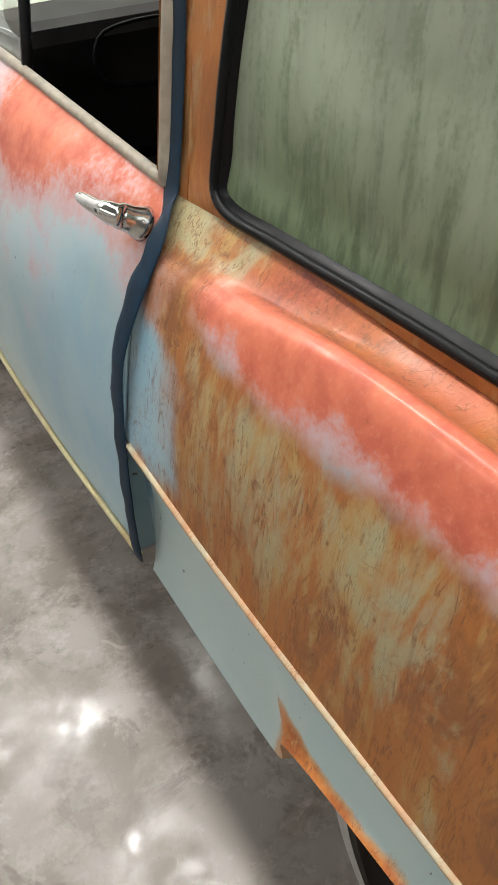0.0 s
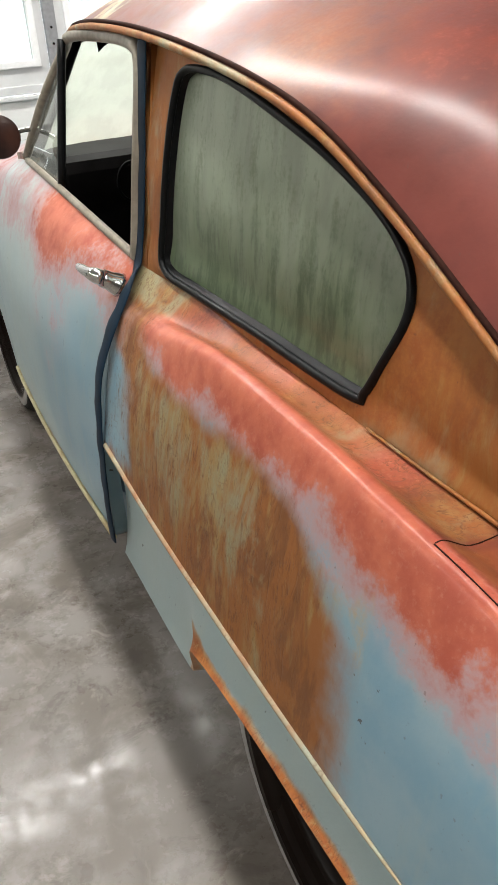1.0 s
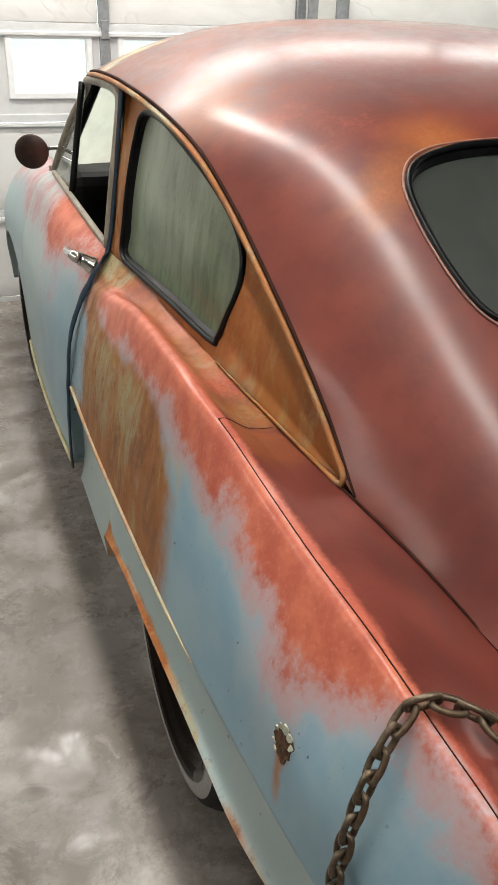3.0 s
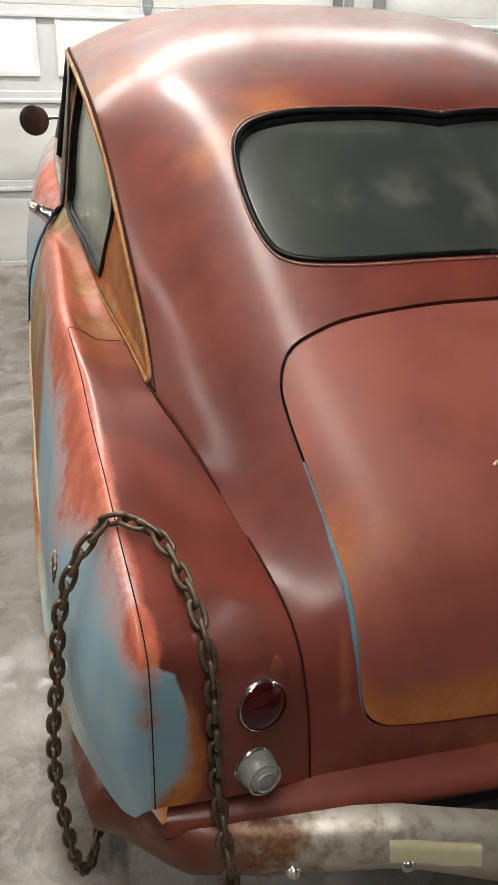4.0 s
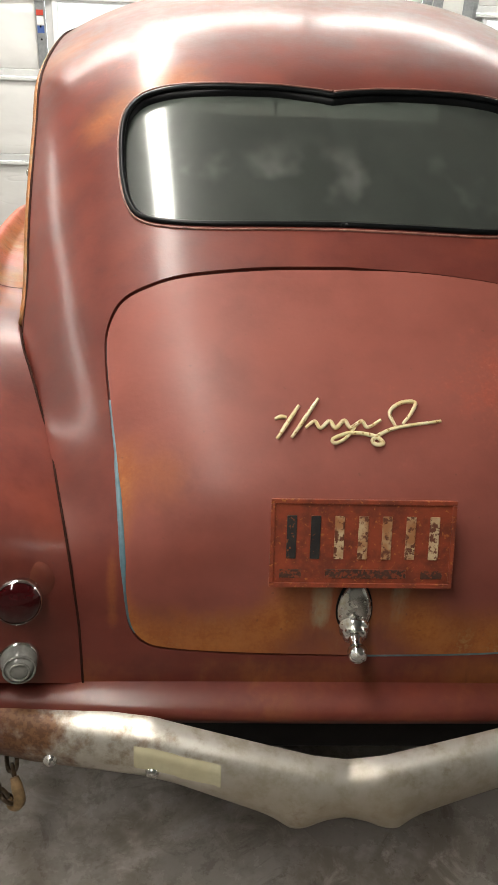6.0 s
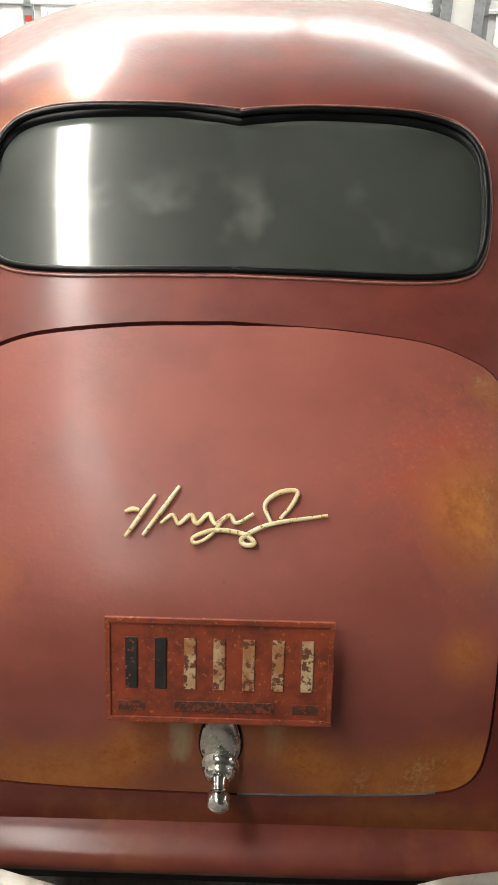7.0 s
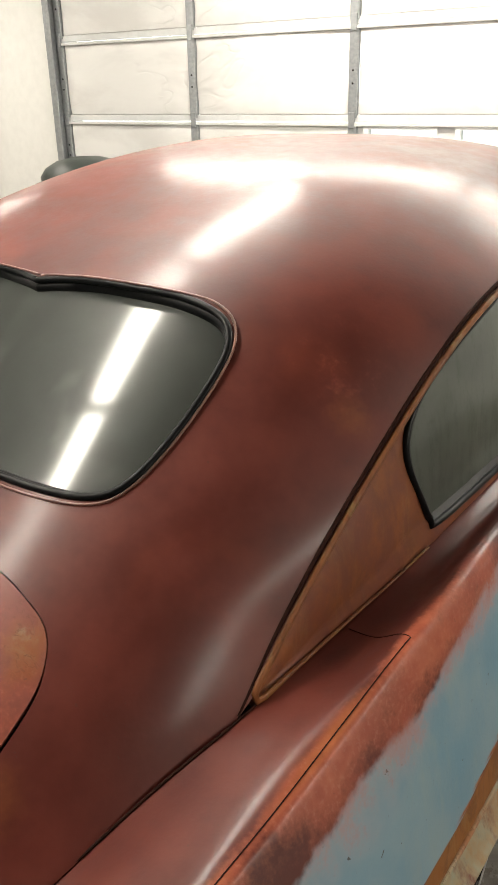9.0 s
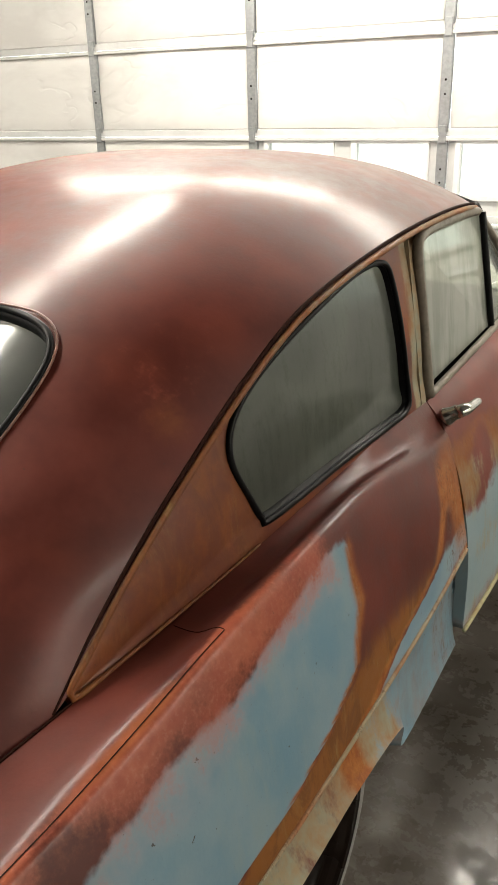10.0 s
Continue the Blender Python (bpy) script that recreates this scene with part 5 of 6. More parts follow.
wing = np.moveaxis(np.concatenate([upper, lower], 0), 0, 1)
WING_V, WING_F = wing.reshape(-1, 3), grid_faces(*wing.shape[:2])
for side in (-1, 1):
    v, f = (WING_V, [list(t)[::-1] for t in WING_F]) if side > 0 else mirrored(WING_V, [list(t)[::-1] for t in WING_F])
    v, f = flange(v, f, 0.03)
    panel("rear_wing", v, f, "quarter", "powder blue rear wing, rusted brown, with a salmon primer crest" if side < 0 else "blue and brown rear wing with a worn salmon crest", 0.0)
    wing_ob = [o for o in car.children if o.name.startswith("rear_wing")][-1]
    first = int(np.argmin(np.abs(wing[:, 41, 1] - 0.735)))
    crest_line = wing[first:, 41] * (side, 1, 1)
    tube_part("crest_seam", crest_line + (0, -0.0004, 0.0002), 0.0010, SEAM_DARK, wing_ob, "thin dark seam along the crest", sides=5)
    bead = wing[:, 95][(wing[:, 95, 1] > 0.60) & (wing[:, 95, 1] < 1.655)] * (side, 1, 1)
    v, f = tube(bead + (side * 0.0005, 0, 0.001), np.interp(np.linspace(0, 1, len(bead)), [0, 0.8, 1], [0.0056, 0.0048, 0.001]), 7)
    mesh_object("ridge_bead", v, f, PAINT, wing_ob, "worn ochre bead along the wing's ridge", attrs=wear(v, "bead"))
    joint = wing[wing[:, 0, 1] < 0.60, 0] * (side, 1, 1)
    tube_part("wing_seam", joint + (0, -0.0012, 0.0012), 0.0022, SEAM_DARK, wing_ob, "dark joint between wing and tail", sides=6)
    cross_line = wing[first, 4:42:2] * (side, 1, 1)
    tube_part("cross_seam", cross_line + (0, 0, 0.0002), 0.0009, SEAM_DARK, wing_ob, "thin dark seam across the shelf", sides=5)

# rust hole in the wing's flank, laid on as a raised scab, with curled chips of pale paint round its upper rim
HY, HZ = 0.300, 0.716
near = WING_V[(np.hypot(WING_V[:, 1] - HY, WING_V[:, 2] - HZ) < 0.07) & (WING_V[:, 0] > 0.76)]


def flank_terms(a, b):
    return np.stack([np.ones_like(a), a, b, a * a, a * b, b * b], -1)


flank_fit = np.linalg.lstsq(flank_terms(near[:, 1] - HY, near[:, 2] - HZ), near[:, 0], rcond=None)[0]


def on_flank(a, b, lift):
    """Points on the flank of the wing, a along the car and b upwards from the rust hole's middle."""
    a, b = np.asarray(a, float), np.asarray(b, float)
    return np.stack([-(flank_terms(a, b) @ flank_fit) - lift, HY + a, HZ + b], -1)


rng_hole = np.random.default_rng(31)
ha = np.linspace(0, 2 * np.pi, 44, endpoint=False)
ragged = 1 + 0.13 * np.sin(3 * ha + 0.6) + 0.08 * np.sin(7 * ha + 2) + rng_hole.uniform(-0.09, 0.09, 44)
v = [on_flank(0.0, 0.0, 0.0012)]
for share, lift in ((0.4, 0.0020), (0.75, 0.0008), (0.93, 0.0022), (1.0, -0.0006)):
    v += list(on_flank(share * 0.0215 * ragged * np.cos(ha), share * 0.0245 * ragged * np.sin(ha), lift + rng_hole.uniform(-0.0005, 0.0005, 44) * (share < 0.9)))
f = [(0, 1 + (k + 1) % 44, 1 + k) for k in range(44)]
f += [(1 + 44 * r + k, 1 + 44 * r + (k + 1) % 44, 45 + 44 * r + (k + 1) % 44, 45 + 44 * r + k) for r in range(3) for k in range(44)]
mesh_object("rust_blister", v, f, SCAB, car, "dark brown rust hole in the blue paint, laid on as a scab", smooth=False)
for ang, size in ((0.5, 0.006), (1.0, 0.008), (1.5, 0.010), (2.1, 0.009), (2.7, 0.008), (5.4, 0.007), (5.9, 0.005)):
    ca, cb = 0.0205 * math.cos(ang), 0.0232 * math.sin(ang)
    loop = np.linspace(0, 2 * np.pi, 7, endpoint=False)
    rad = size * rng_hole.uniform(0.45, 0.85, 7)
    low = on_flank(ca + rad * np.cos(loop), cb + rad * np.sin(loop), 0.0022)
    high = on_flank(ca + 0.85 * rad * np.cos(loop), cb + 0.85 * rad * np.sin(loop), 0.0036 + 0.0012 * np.sin(loop + ang))
    mesh_object("paint_chip", np.concatenate([low, high]), [tuple(range(7, 14))] + [(k, (k + 1) % 7, 7 + (k + 1) % 7, 7 + k) for k in range(7)], CHIP, car, "curled pale paint chip", smooth=False)

# upper side: frame of the quarter window, and the pointed panel behind it
NU = 110
qa = np.linspace(3.08, 11.0, NU)
rail = spline_at(RAIL + SEAM[:1], np.minimum(qa, 11.0))
ys = rail[:, 1]
belt_x = np.interp(ys, [0.53, 0.70, 0.85, 1.0, 1.25, 1.42, 1.665], [0.645, 0.662, 0.690, 0.711, 0.727, 0.742, 0.762])
belt_z = np.interp(ys, [0.53, 0.70, 0.85, 1.0, 1.25, 1.42, 1.665], [0.910, 0.920, 0.945, 0.966, 0.982, 1.000, 1.004])
foot = np.stack([belt_x, ys, belt_z], 1)
head = rail - (0.010, 0, 0.004)
t = np.linspace(0, 1, 40)[None, :, None]
side_g = head[:, None] * (1 - t) + foot[:, None] * t
side_g[..., 0] += 0.012 * np.sin(np.pi * t[..., 0]) - 0.010 * (1 - smooth01(t[..., 0], 0.8, 1.0))
SIDE_V, SIDE_F = side_g.reshape(-1, 3), grid_faces(NU, 40)
QUARTER_GLASS = spline([(1.580, 1.045), (1.563, 1.19), (1.545, 1.310), (1.520, 1.344), (1.46, 1.350), (1.37, 1.341), (1.25, 1.314), (1.13, 1.278), (1.03, 1.232), (0.968, 1.188), (0.944, 1.15), (0.944, 1.11), (0.970, 1.050), (0.994, 1.004), (1.018, 0.993), (1.25, 1.002), (1.45, 1.010), (1.535, 1.012), (1.570, 1.022)], 150, closed=True)
d_q = outline_distance(SIDE_V[:, [1, 2]], QUARTER_GLASS)


def side_x(y, z):
    d = (SIDE_V[:, 1] - y) ** 2 + (SIDE_V[:, 2] - z) ** 2
    k = np.argsort(d)[:4]
    g = 1 / (d[k] + 1e-6)
    return float((SIDE_V[k, 0] * g).sum() / g.sum())


q_line = np.array([(side_x(y, z), y, z) for y, z in QUARTER_GLASS])
q_line[:, 0] = np.convolve(np.r_[q_line[-4:, 0], q_line[:, 0], q_line[:4, 0]], np.ones(9) / 9, "valid")
q_in = np.column_stack([q_line[:, 0], inset(QUARTER_GLASS, 0.008)])
# the rolled edge of the surround: along the drip rail, round the tip and back under the glass
tip_turn = [(0.648, 0.566, 0.940), (0.650, 0.557, 0.926), (0.653, 0.568, 0.919), (0.658, 0.62, 0.921), (0.667, 0.70, 0.927), (0.684, 0.80, 0.942), (0.699, 0.88, 0.955), (0.712, 0.97, 0.968)]
for side in (-1, 1):
    m = np.array((side, 1, 1))
    turn = (lambda v, f: (np.asarray(v), [list(t)[::-1] for t in f])) if side > 0 else (lambda v, f: mirrored(v, [list(t)[::-1] for t in f]))
    v, f = clip(SIDE_V, SIDE_F, np.minimum(d_q, SIDE_V[:, 1] - 0.562))
    panel("window_surround", *turn(v, f), "side", "rust orange window surround tapering to a point", 0.015)
    v, f = clip(SIDE_V, SIDE_F, -0.006 - d_q)
    pane = mesh_object("quarter_window", *turn(v - (0.014, 0, 0), f), GLASS_SIDE if side < 0 else GLASS_GREY, car, "dirty green streaked quarter window in a black seal" if side < 0 else "smoky grey quarter window in a black seal")
    pane.visible_shadow = False
    tube_part("window_seal", q_line * m + (side * 0.001, 0, 0), 0.0064, RUBBER, pane, "black rubber window seal", sides=8, closed=True)
    mesh_object("seal_reveal", *ring([q_line * m, (q_line * 0.4 + q_in * 0.6 - (0.004, 0, 0)) * m, (q_in - (0.016, 0, 0)) * m]), RUBBER, pane, "deep black inner face of the seal")
    along = spline_at(RAIL + SEAM[:1], np.linspace(0.2, 10.3, 60)) + (0.003, 0, -0.006)
    rail_line = spline(np.vstack([along, tip_turn]), 170) * m
    v, f = tube(rail_line, np.interp(np.linspace(0, 1, 170), [0, 0.80, 0.86, 1], [0.0068, 0.0058, 0.0034, 0.0018]), 8)
    mesh_object("drip_rail", v, f, PAINT, car, "rust orange drip rail", attrs=wear(v, "rail"))
    groove = spline_at(RAIL + SEAM[:1], np.linspace(0.2, 11.0, 110)) * m
    tube_part("rail_groove", groove + (side * -0.003, 0, 0.003), np.interp(np.linspace(0, 1, 110), [0, 0.9, 1], [0.0040, 0.0040, 0.0022]), SEAM_DARK, car, "dark groove between roof and drip rail", sides=6)

# doors, front wings and sills
DB = [(0.762, 1.665, 1.004), (0.768, 1.95, 1.026), (0.768, 2.25, 1.042), (0.760, 2.55, 1.044), (0.745, 2.72, 1.035)]
DC = [(0.806, 1.665, 0.945), (0.826, 1.95, 0.970), (0.827, 2.25, 0.982), (0.818, 2.55, 0.984), (0.806, 2.72, 0.978)]
DF = [(0.859, 1.665, 0.80), (0.884, 1.95, 0.80), (0.886, 2.25, 0.80), (0.878, 2.55, 0.80), (0.868, 2.72, 0.80)]
DR = [(0.890, 1.665, 0.62), (0.899, 1.95, 0.60), (0.899, 2.25, 0.60), (0.890, 2.55, 0.60), (0.880, 2.72, 0.60)]
DS = [(0.893, 1.665, 0.412), (0.897, 1.95, 0.405), (0.895, 2.25, 0.40), (0.886, 2.55, 0.40), (0.876, 2.72, 0.40)]
qd = np.linspace(0, 4, 60)
dgrid = np.moveaxis(spline_at(np.moveaxis(np.stack([spline_at(c, qd) for c in (DB, DC, DF, DR, DS)], 1), 1, 0), np.linspace(0, 4, 46)), 0, 1)
DOOR_V, DOOR_F = dgrid.reshape(-1, 3), [list(t) for t in grid_faces(60, 46)]
FB = [(0.745, 2.725, 1.035), (0.70, 2.95, 1.010), (0.66, 3.3, 0.985), (0.62, 3.7, 0.93), (0.56, 4.02, 0.84)]
FC = [(0.806, 2.725, 0.978), (0.790, 2.95, 0.965), (0.770, 3.3, 0.945), (0.74, 3.7, 0.895), (0.66, 4.06, 0.80)]
FF = [(0.868, 2.725, 0.80), (0.862, 2.95, 0.80), (0.855, 3.3, 0.79), (0.83, 3.7, 0.76), (0.72, 4.10, 0.70)]
FR = [(0.880, 2.725, 0.60), (0.875, 2.95, 0.60), (0.87, 3.3, 0.60), (0.845, 3.7, 0.59), (0.73, 4.11, 0.56)]
FS = [(0.876, 2.725, 0.36), (0.870, 2.95, 0.36), (0.865, 3.3, 0.36), (0.84, 3.7, 0.36), (0.72, 4.09, 0.36)]
fgrid = np.moveaxis(spline_at(np.moveaxis(np.stack([spline_at(c, np.linspace(0, 4, 70)) for c in (FB, FC, FF, FR, FS)], 1), 1, 0), np.linspace(0, 4, 46)), 0, 1)
FW_V, FW_F = fgrid.reshape(-1, 3), grid_faces(70, 46)
arch = np.hypot((FW_V[:, 1] - 3.24) / 0.50, (FW_V[:, 2] - 0.33) / 0.36) - 1.0


def window_post(name, a, b, r, material, parent, m):
    return tube_part(name, spline(np.array([a, (np.array(a) + b) / 2, b]) * m, 8), r, material, parent, sides=8)


TAPE_LINE = [(0.712, 1.652, 1.388), (0.722, 1.66, 1.30), (0.738, 1.664, 1.16), (0.762, 1.666, 1.012), (0.790, 1.640, 0.985), (0.815, 1.634, 0.948), (0.845, 1.645, 0.885), (0.872, 1.662, 0.80),
             (0.885, 1.668, 0.70), (0.892, 1.668, 0.60), (0.896, 1.668, 0.50), (0.896, 1.668, 0.405)]
for side in (-1, 1):
    m = np.array((side, 1, 1))
    turn = (lambda v, f: (np.asarray(v), [list(t) for t in f])) if side > 0 else (lambda v, f: mirrored(v, [list(t) for t in f]))
    v, f = turn(DOOR_V - (0, -0.003, 0), DOOR_F)
    door = panel("door", v, f, "door", "faded blue and salmon door, its window wound down" if side < 0 else "oxblood and blue door with rusty streaks", 0.03)
    edge_line = spline(np.array(DS) * m + (side * 0.004, 0, -0.002), 40)
    tube_part("edge_strip", edge_line, 0.006, EDGE_CREAM, door, "pale yellowed strip along the door foot", sides=7)
    # upper frame
    top = spline([(0.762, 1.685, 1.010), (0.740, 1.682, 1.17), (0.716, 1.68, 1.335), (0.712, 1.70, 1.368), (0.708, 1.80, 1.380), (0.704, 2.05, 1.376), (0.690, 2.22, 1.362), (0.678, 2.31, 1.335), (0.715, 2.46, 1.21), (0.748, 2.62, 1.055)], 60) * m
    tube_part("window_frame", top, 0.0125, FRAME_WORN, door, "worn metal window frame", sides=8)
    window_post("vent_post", (0.702, 2.235, 1.36), (0.757, 2.225, 1.045), 0.010, RUBBER, door, m)
    sill_line = spline([(0.757, 1.69, 1.006), (0.764, 1.95, 1.028), (0.764, 2.25, 1.044), (0.752, 2.60, 1.045)], 30) * m
    tube_part("window_sill", sill_line, 0.010, FRAME_WORN, door, "pale dried sill strip", sides=6)
    pts = np.array([(0.703, 2.245, 1.352), (0.682, 2.30, 1.325), (0.716, 2.45, 1.20), (0.750, 2.60, 1.055), (0.756, 2.235, 1.05)]) * m
    g = mesh_object("vent_window", pts, [[0, 1, 2, 3, 4]], GLASS_VENT, door, "hazy triangular vent pane", smooth=False)
    g.visible_shadow = False
    if side > 0:
        pts = np.array([(0.742, 1.69, 1.02), (0.706, 1.70, 1.362), (0.70, 2.05, 1.370), (0.695, 2.225, 1.355), (0.750, 2.22, 1.05)])
        g = mesh_object("door_window", pts, [[0, 1, 2, 3, 4]], GLASS_HAZE, door, "dirty hazy door window", smooth=False)
        g.visible_shadow = False
    post = np.array([[(0.700 + 0.055 * k - 0.014, yy, 1.388 - 0.385 * k) for yy in (1.634, 1.65, 1.665, 1.68, 1.70, 1.72)] for k in np.linspace(0, 1, 8)]) * m
    v, f = post.reshape(-1, 3), grid_faces(8, 6)
    panel("door_post", v, f if side > 0 else [t[::-1] for t in f], "side", "rusty post behind the door", 0.02)
    # pull handle with its keyed escutcheon
    grip = spline([(0.836, 1.668, 0.990), (0.848, 1.684, 0.994), (0.855, 1.712, 0.995), (0.855, 1.748, 0.992), (0.848, 1.782, 0.984)], 22) * m
    rad = np.interp(np.linspace(0, 1, 22), [0, 0.15, 0.35, 0.8, 1], [0.015, 0.015, 0.011, 0.010, 0.007])
    handle = tube_part("door_handle", grip, rad, CHROME, door, "pitted chrome pull handle", sides=12, squash=1.25)
    v, f = tube(spline(np.array([(0.802, 1.685, 0.965), (0.822, 1.686, 0.978), (0.840, 1.688, 0.989)]) * m, 8), np.array([0.024, 0.023, 0.021, 0.019, 0.018, 0.018, 0.017, 0.012]), 14)
    mesh_object("escutcheon", v, f, CHROME, handle)
    v, f = clip(FW_V, FW_F, arch)
    v, f = turn(v, f)
    panel("front_wing", v, f, "front", "pale blue and salmon front wing behind the wheel", 0.03)
    sill_v = np.array([(a, b, c) for b in np.linspace(1.07, 2.75, 14) for a, c in ((0.838, 0.455), (0.842, 0.40), (0.836, 0.35), (0.815, 0.315), (0.76, 0.30))])
    v, f = turn(sill_v, [list(t) for t in grid_faces(14, 5)])
    panel("sill", v, f, "sill", "pale blue sill below the door", 0.0)

tape_pts = spline(TAPE_LINE, 70) * (-1, 1, 1) + (-0.004, 0, 0)
wob = np.array([noise.noise((i * 0.35, 0, 3)) for i in range(70)])
v, f = tube(tape_pts + np.stack([0 * wob, 0.004 * wob, 0 * wob], 1), 0.0205 + 0.005 * wob, 10, squash=0.16, up=np.tile((-1.0, 0, 0.25), (70, 1)))
mesh_object("masking_tape", v, f, TAPE, car, "dark blue tape stuck over the door gap")

# bonnet, cowl, windscreen and pillars
bon = np.array([[(0.70 * s * w0, yy, zz - 0.10 * abs(s) ** 3) for s in np.linspace(-1, 1, 21)] for yy, zz, w0 in ((2.80, 1.045, 1.05), (3.0, 1.045, 0.98), (3.4, 1.03, 0.92), (3.8, 0.97, 0.86), (4.05, 0.86, 0.78), (4.12, 0.62, 0.74))])
panel("bonnet", bon.reshape(-1, 3), grid_faces(6, 21), "front", "faded bonnet in front of the windscreen", 0.02)
cowl = np.array([[(0.75 * s, yy - 0.08 * s * s, zz) for s in np.linspace(-1, 1, 15)] for yy, zz in ((2.70, 1.05), (2.76, 1.055), (2.83, 1.045))])
panel("cowl", cowl.reshape(-1, 3), grid_faces(3, 15), "shell", "", 0.02)
scr = np.array([[(s * (0.63 + 0.09 * k), 2.435 + 0.30 * k - (0.05 + 0.04 * k) * abs(s) ** 2.5, 1.425 - 0.37 * k - 0.07 * (1 - k) * abs(s) ** 3) for s in np.linspace(-1, 1, 25)] for k in np.linspace(0, 1, 10)])
screen = mesh_object("windscreen", scr.reshape(-1, 3), grid_faces(10, 25), GLASS_SCREEN, car, "dusty white windscreen glass")
screen.visible_shadow = False
for s in (0, -1):
    tube_part("pillar", np.vstack([scr[:, s]]), 0.022, RUBBER, car, sides=8)
tube_part("header_seal", scr[0], 0.016, RUBBER, car, sides=8)
tube_part("divider", scr[:, 12], 0.008, FRAME_WORN, car, sides=6)

# tail pan between boot and bumper
pan = np.array([[(s * 0.712, -0.005 - yy - 0.035 * (1 - abs(s) ** 3) * kk, zz) for s in np.linspace(-1, 1, 41)] for yy, zz, kk in ((-0.035, 0.460, 0), (-0.004, 0.457, 0.1), (0.010, 0.451, 0.3), (0.018, 0.441, 0.5), (0.021, 0.428, 0.6), (0.018, 0.414, 0.6), (-0.02, 0.402, 0.5))])
panel("tail_pan", pan.reshape(-1, 3), [list(t)[::-1] for t in grid_faces(7, 41)], "pan", "oxblood splash pan above the bumper", 0.0)

# bumper: a deep pressed blade with a notched middle and ends that wrap round the wings
bx = np.linspace(-1, 1, 181)


def bumper_row(s):
    a = abs(s)
    x = 0.80 * np.sign(s) * min(a / 0.90, 1.0) if a < 0.9 else np.sign(s) * (0.80 + 0.015 * np.sin((a - 0.9) / 0.1 * 1.5))
    ax = abs(x)
    y = -0.122 + 0.15 * min(max(ax - 0.06, 0.0), 0.54) + 0.025 * smooth01(ax, 0.55, 0.74) + (0.085 * smooth01(ax, 0.66, 0.80) + 0.15 * max(a - 0.9, 0) / 0.1)
    top = 0.437 - 0.058 * max(0.0, 1 - ax / 0.34) ** 0.9 + 0.012 * smooth01(ax, 0.6, 0.80) + 0.018 * smooth01(a, 0.9, 1.0)
    low = float(np.interp(ax, [0.0, 0.098, 0.30, 0.36], [0.268, 0.246, 0.312, 0.322])) + 0.03 * smooth01(a, 0.82, 1.0)
    mid = (top + low) / 2
    hgt = (top - low) / 2
    out = np.array((np.sign(s) * smooth01(a, 0.80, 0.95), -1 + smooth01(a, 0.80, 0.95), 0))
    rows = []
    peak = 0.014 * math.exp(-((ax - 0.085) / 0.035) ** 2)
    for dz, o in ((1.0, -0.030), (1.0, -0.006), (0.86, 0.010), (0.5, 0.024), (0.0, 0.030), (-0.5, 0.024), (-0.86, 0.010), (-1.0, -0.006), (-1.0, -0.030)):
        rows.append(np.array((x, y, mid + dz * hgt)) + out * (o + peak * smooth01(-dz, -0.6, 0.7)))
    return rows


bump = np.array([bumper_row(s) for s in bx])
bv, bf = bump.reshape(-1, 3), [list(t) for t in grid_faces(181, 9)]
bumper = mesh_object("rear_bumper", bv, bf, BUMPER, car, "dull worn plated bumper with brown rust and a notched middle")
for x, y, z in ((-0.520, -0.080, 0.366), (-0.340, -0.107, 0.368), (0.340, -0.107, 0.368), (0.520, -0.080, 0.366)):
    v, f = lathe([(0.014, 0.0), (0.013, 0.006), (0.008, 0.011), (0.0, 0.013), (-0.02, 0.013)], 14, "y")
    mesh_object("bolt", np.array(v) * (1, 1, 1) + (x, y, z), f, CHROME, bumper, "round-headed chrome bolt")
box_part("tow_bracket", (-0.452, 0.0, 0.262), (-0.418, 0.05, 0.335), BRACKET, car, "rusty bracket below the bumper", 0.006)
strip = []
for x in np.linspace(-0.372, -0.222, 14):
    col = bump[int(np.argmin(np.abs(bump[:, 4, 0] - x)))]
    strip.append([(x, float(np.interp(-z, -col[1:8, 2], col[1:8, 1])) - 0.003, z) for z in col[1, 2] - np.linspace(0.060, 0.020, 8)])
strip = np.moveaxis(np.array(strip), 0, 1)
mesh_object("tape_strip", strip.reshape(-1, 3), grid_faces(8, 14), MASKING, bumper, "strip of yellowed masking tape")

# licence plate, emblem and handle on the boot lid
e_x = np.array((1.0, 0.0, 0.0))
e_z = np.array((0.0, 0.046, 0.144)) / np.hypot(0.046, 0.144)
e_n = np.cross(e_x, e_z)
PC = np.array((0.003, 0.023, 0.762))


def plate_box(bm, a0, b0, a1, b1, c0, c1, bev=0.0):
    box(bm, (a0, b0, c0), (a1, b1, c1), bev)
    return bm


def plate_part(name, bm, material, parent, label=""):
    m3 = Matrix((e_x, e_z, e_n)).transposed()
    for v in bm.verts:
        v.co = Vector(PC) + m3 @ v.co
    return part(name, bm, material, parent, label)


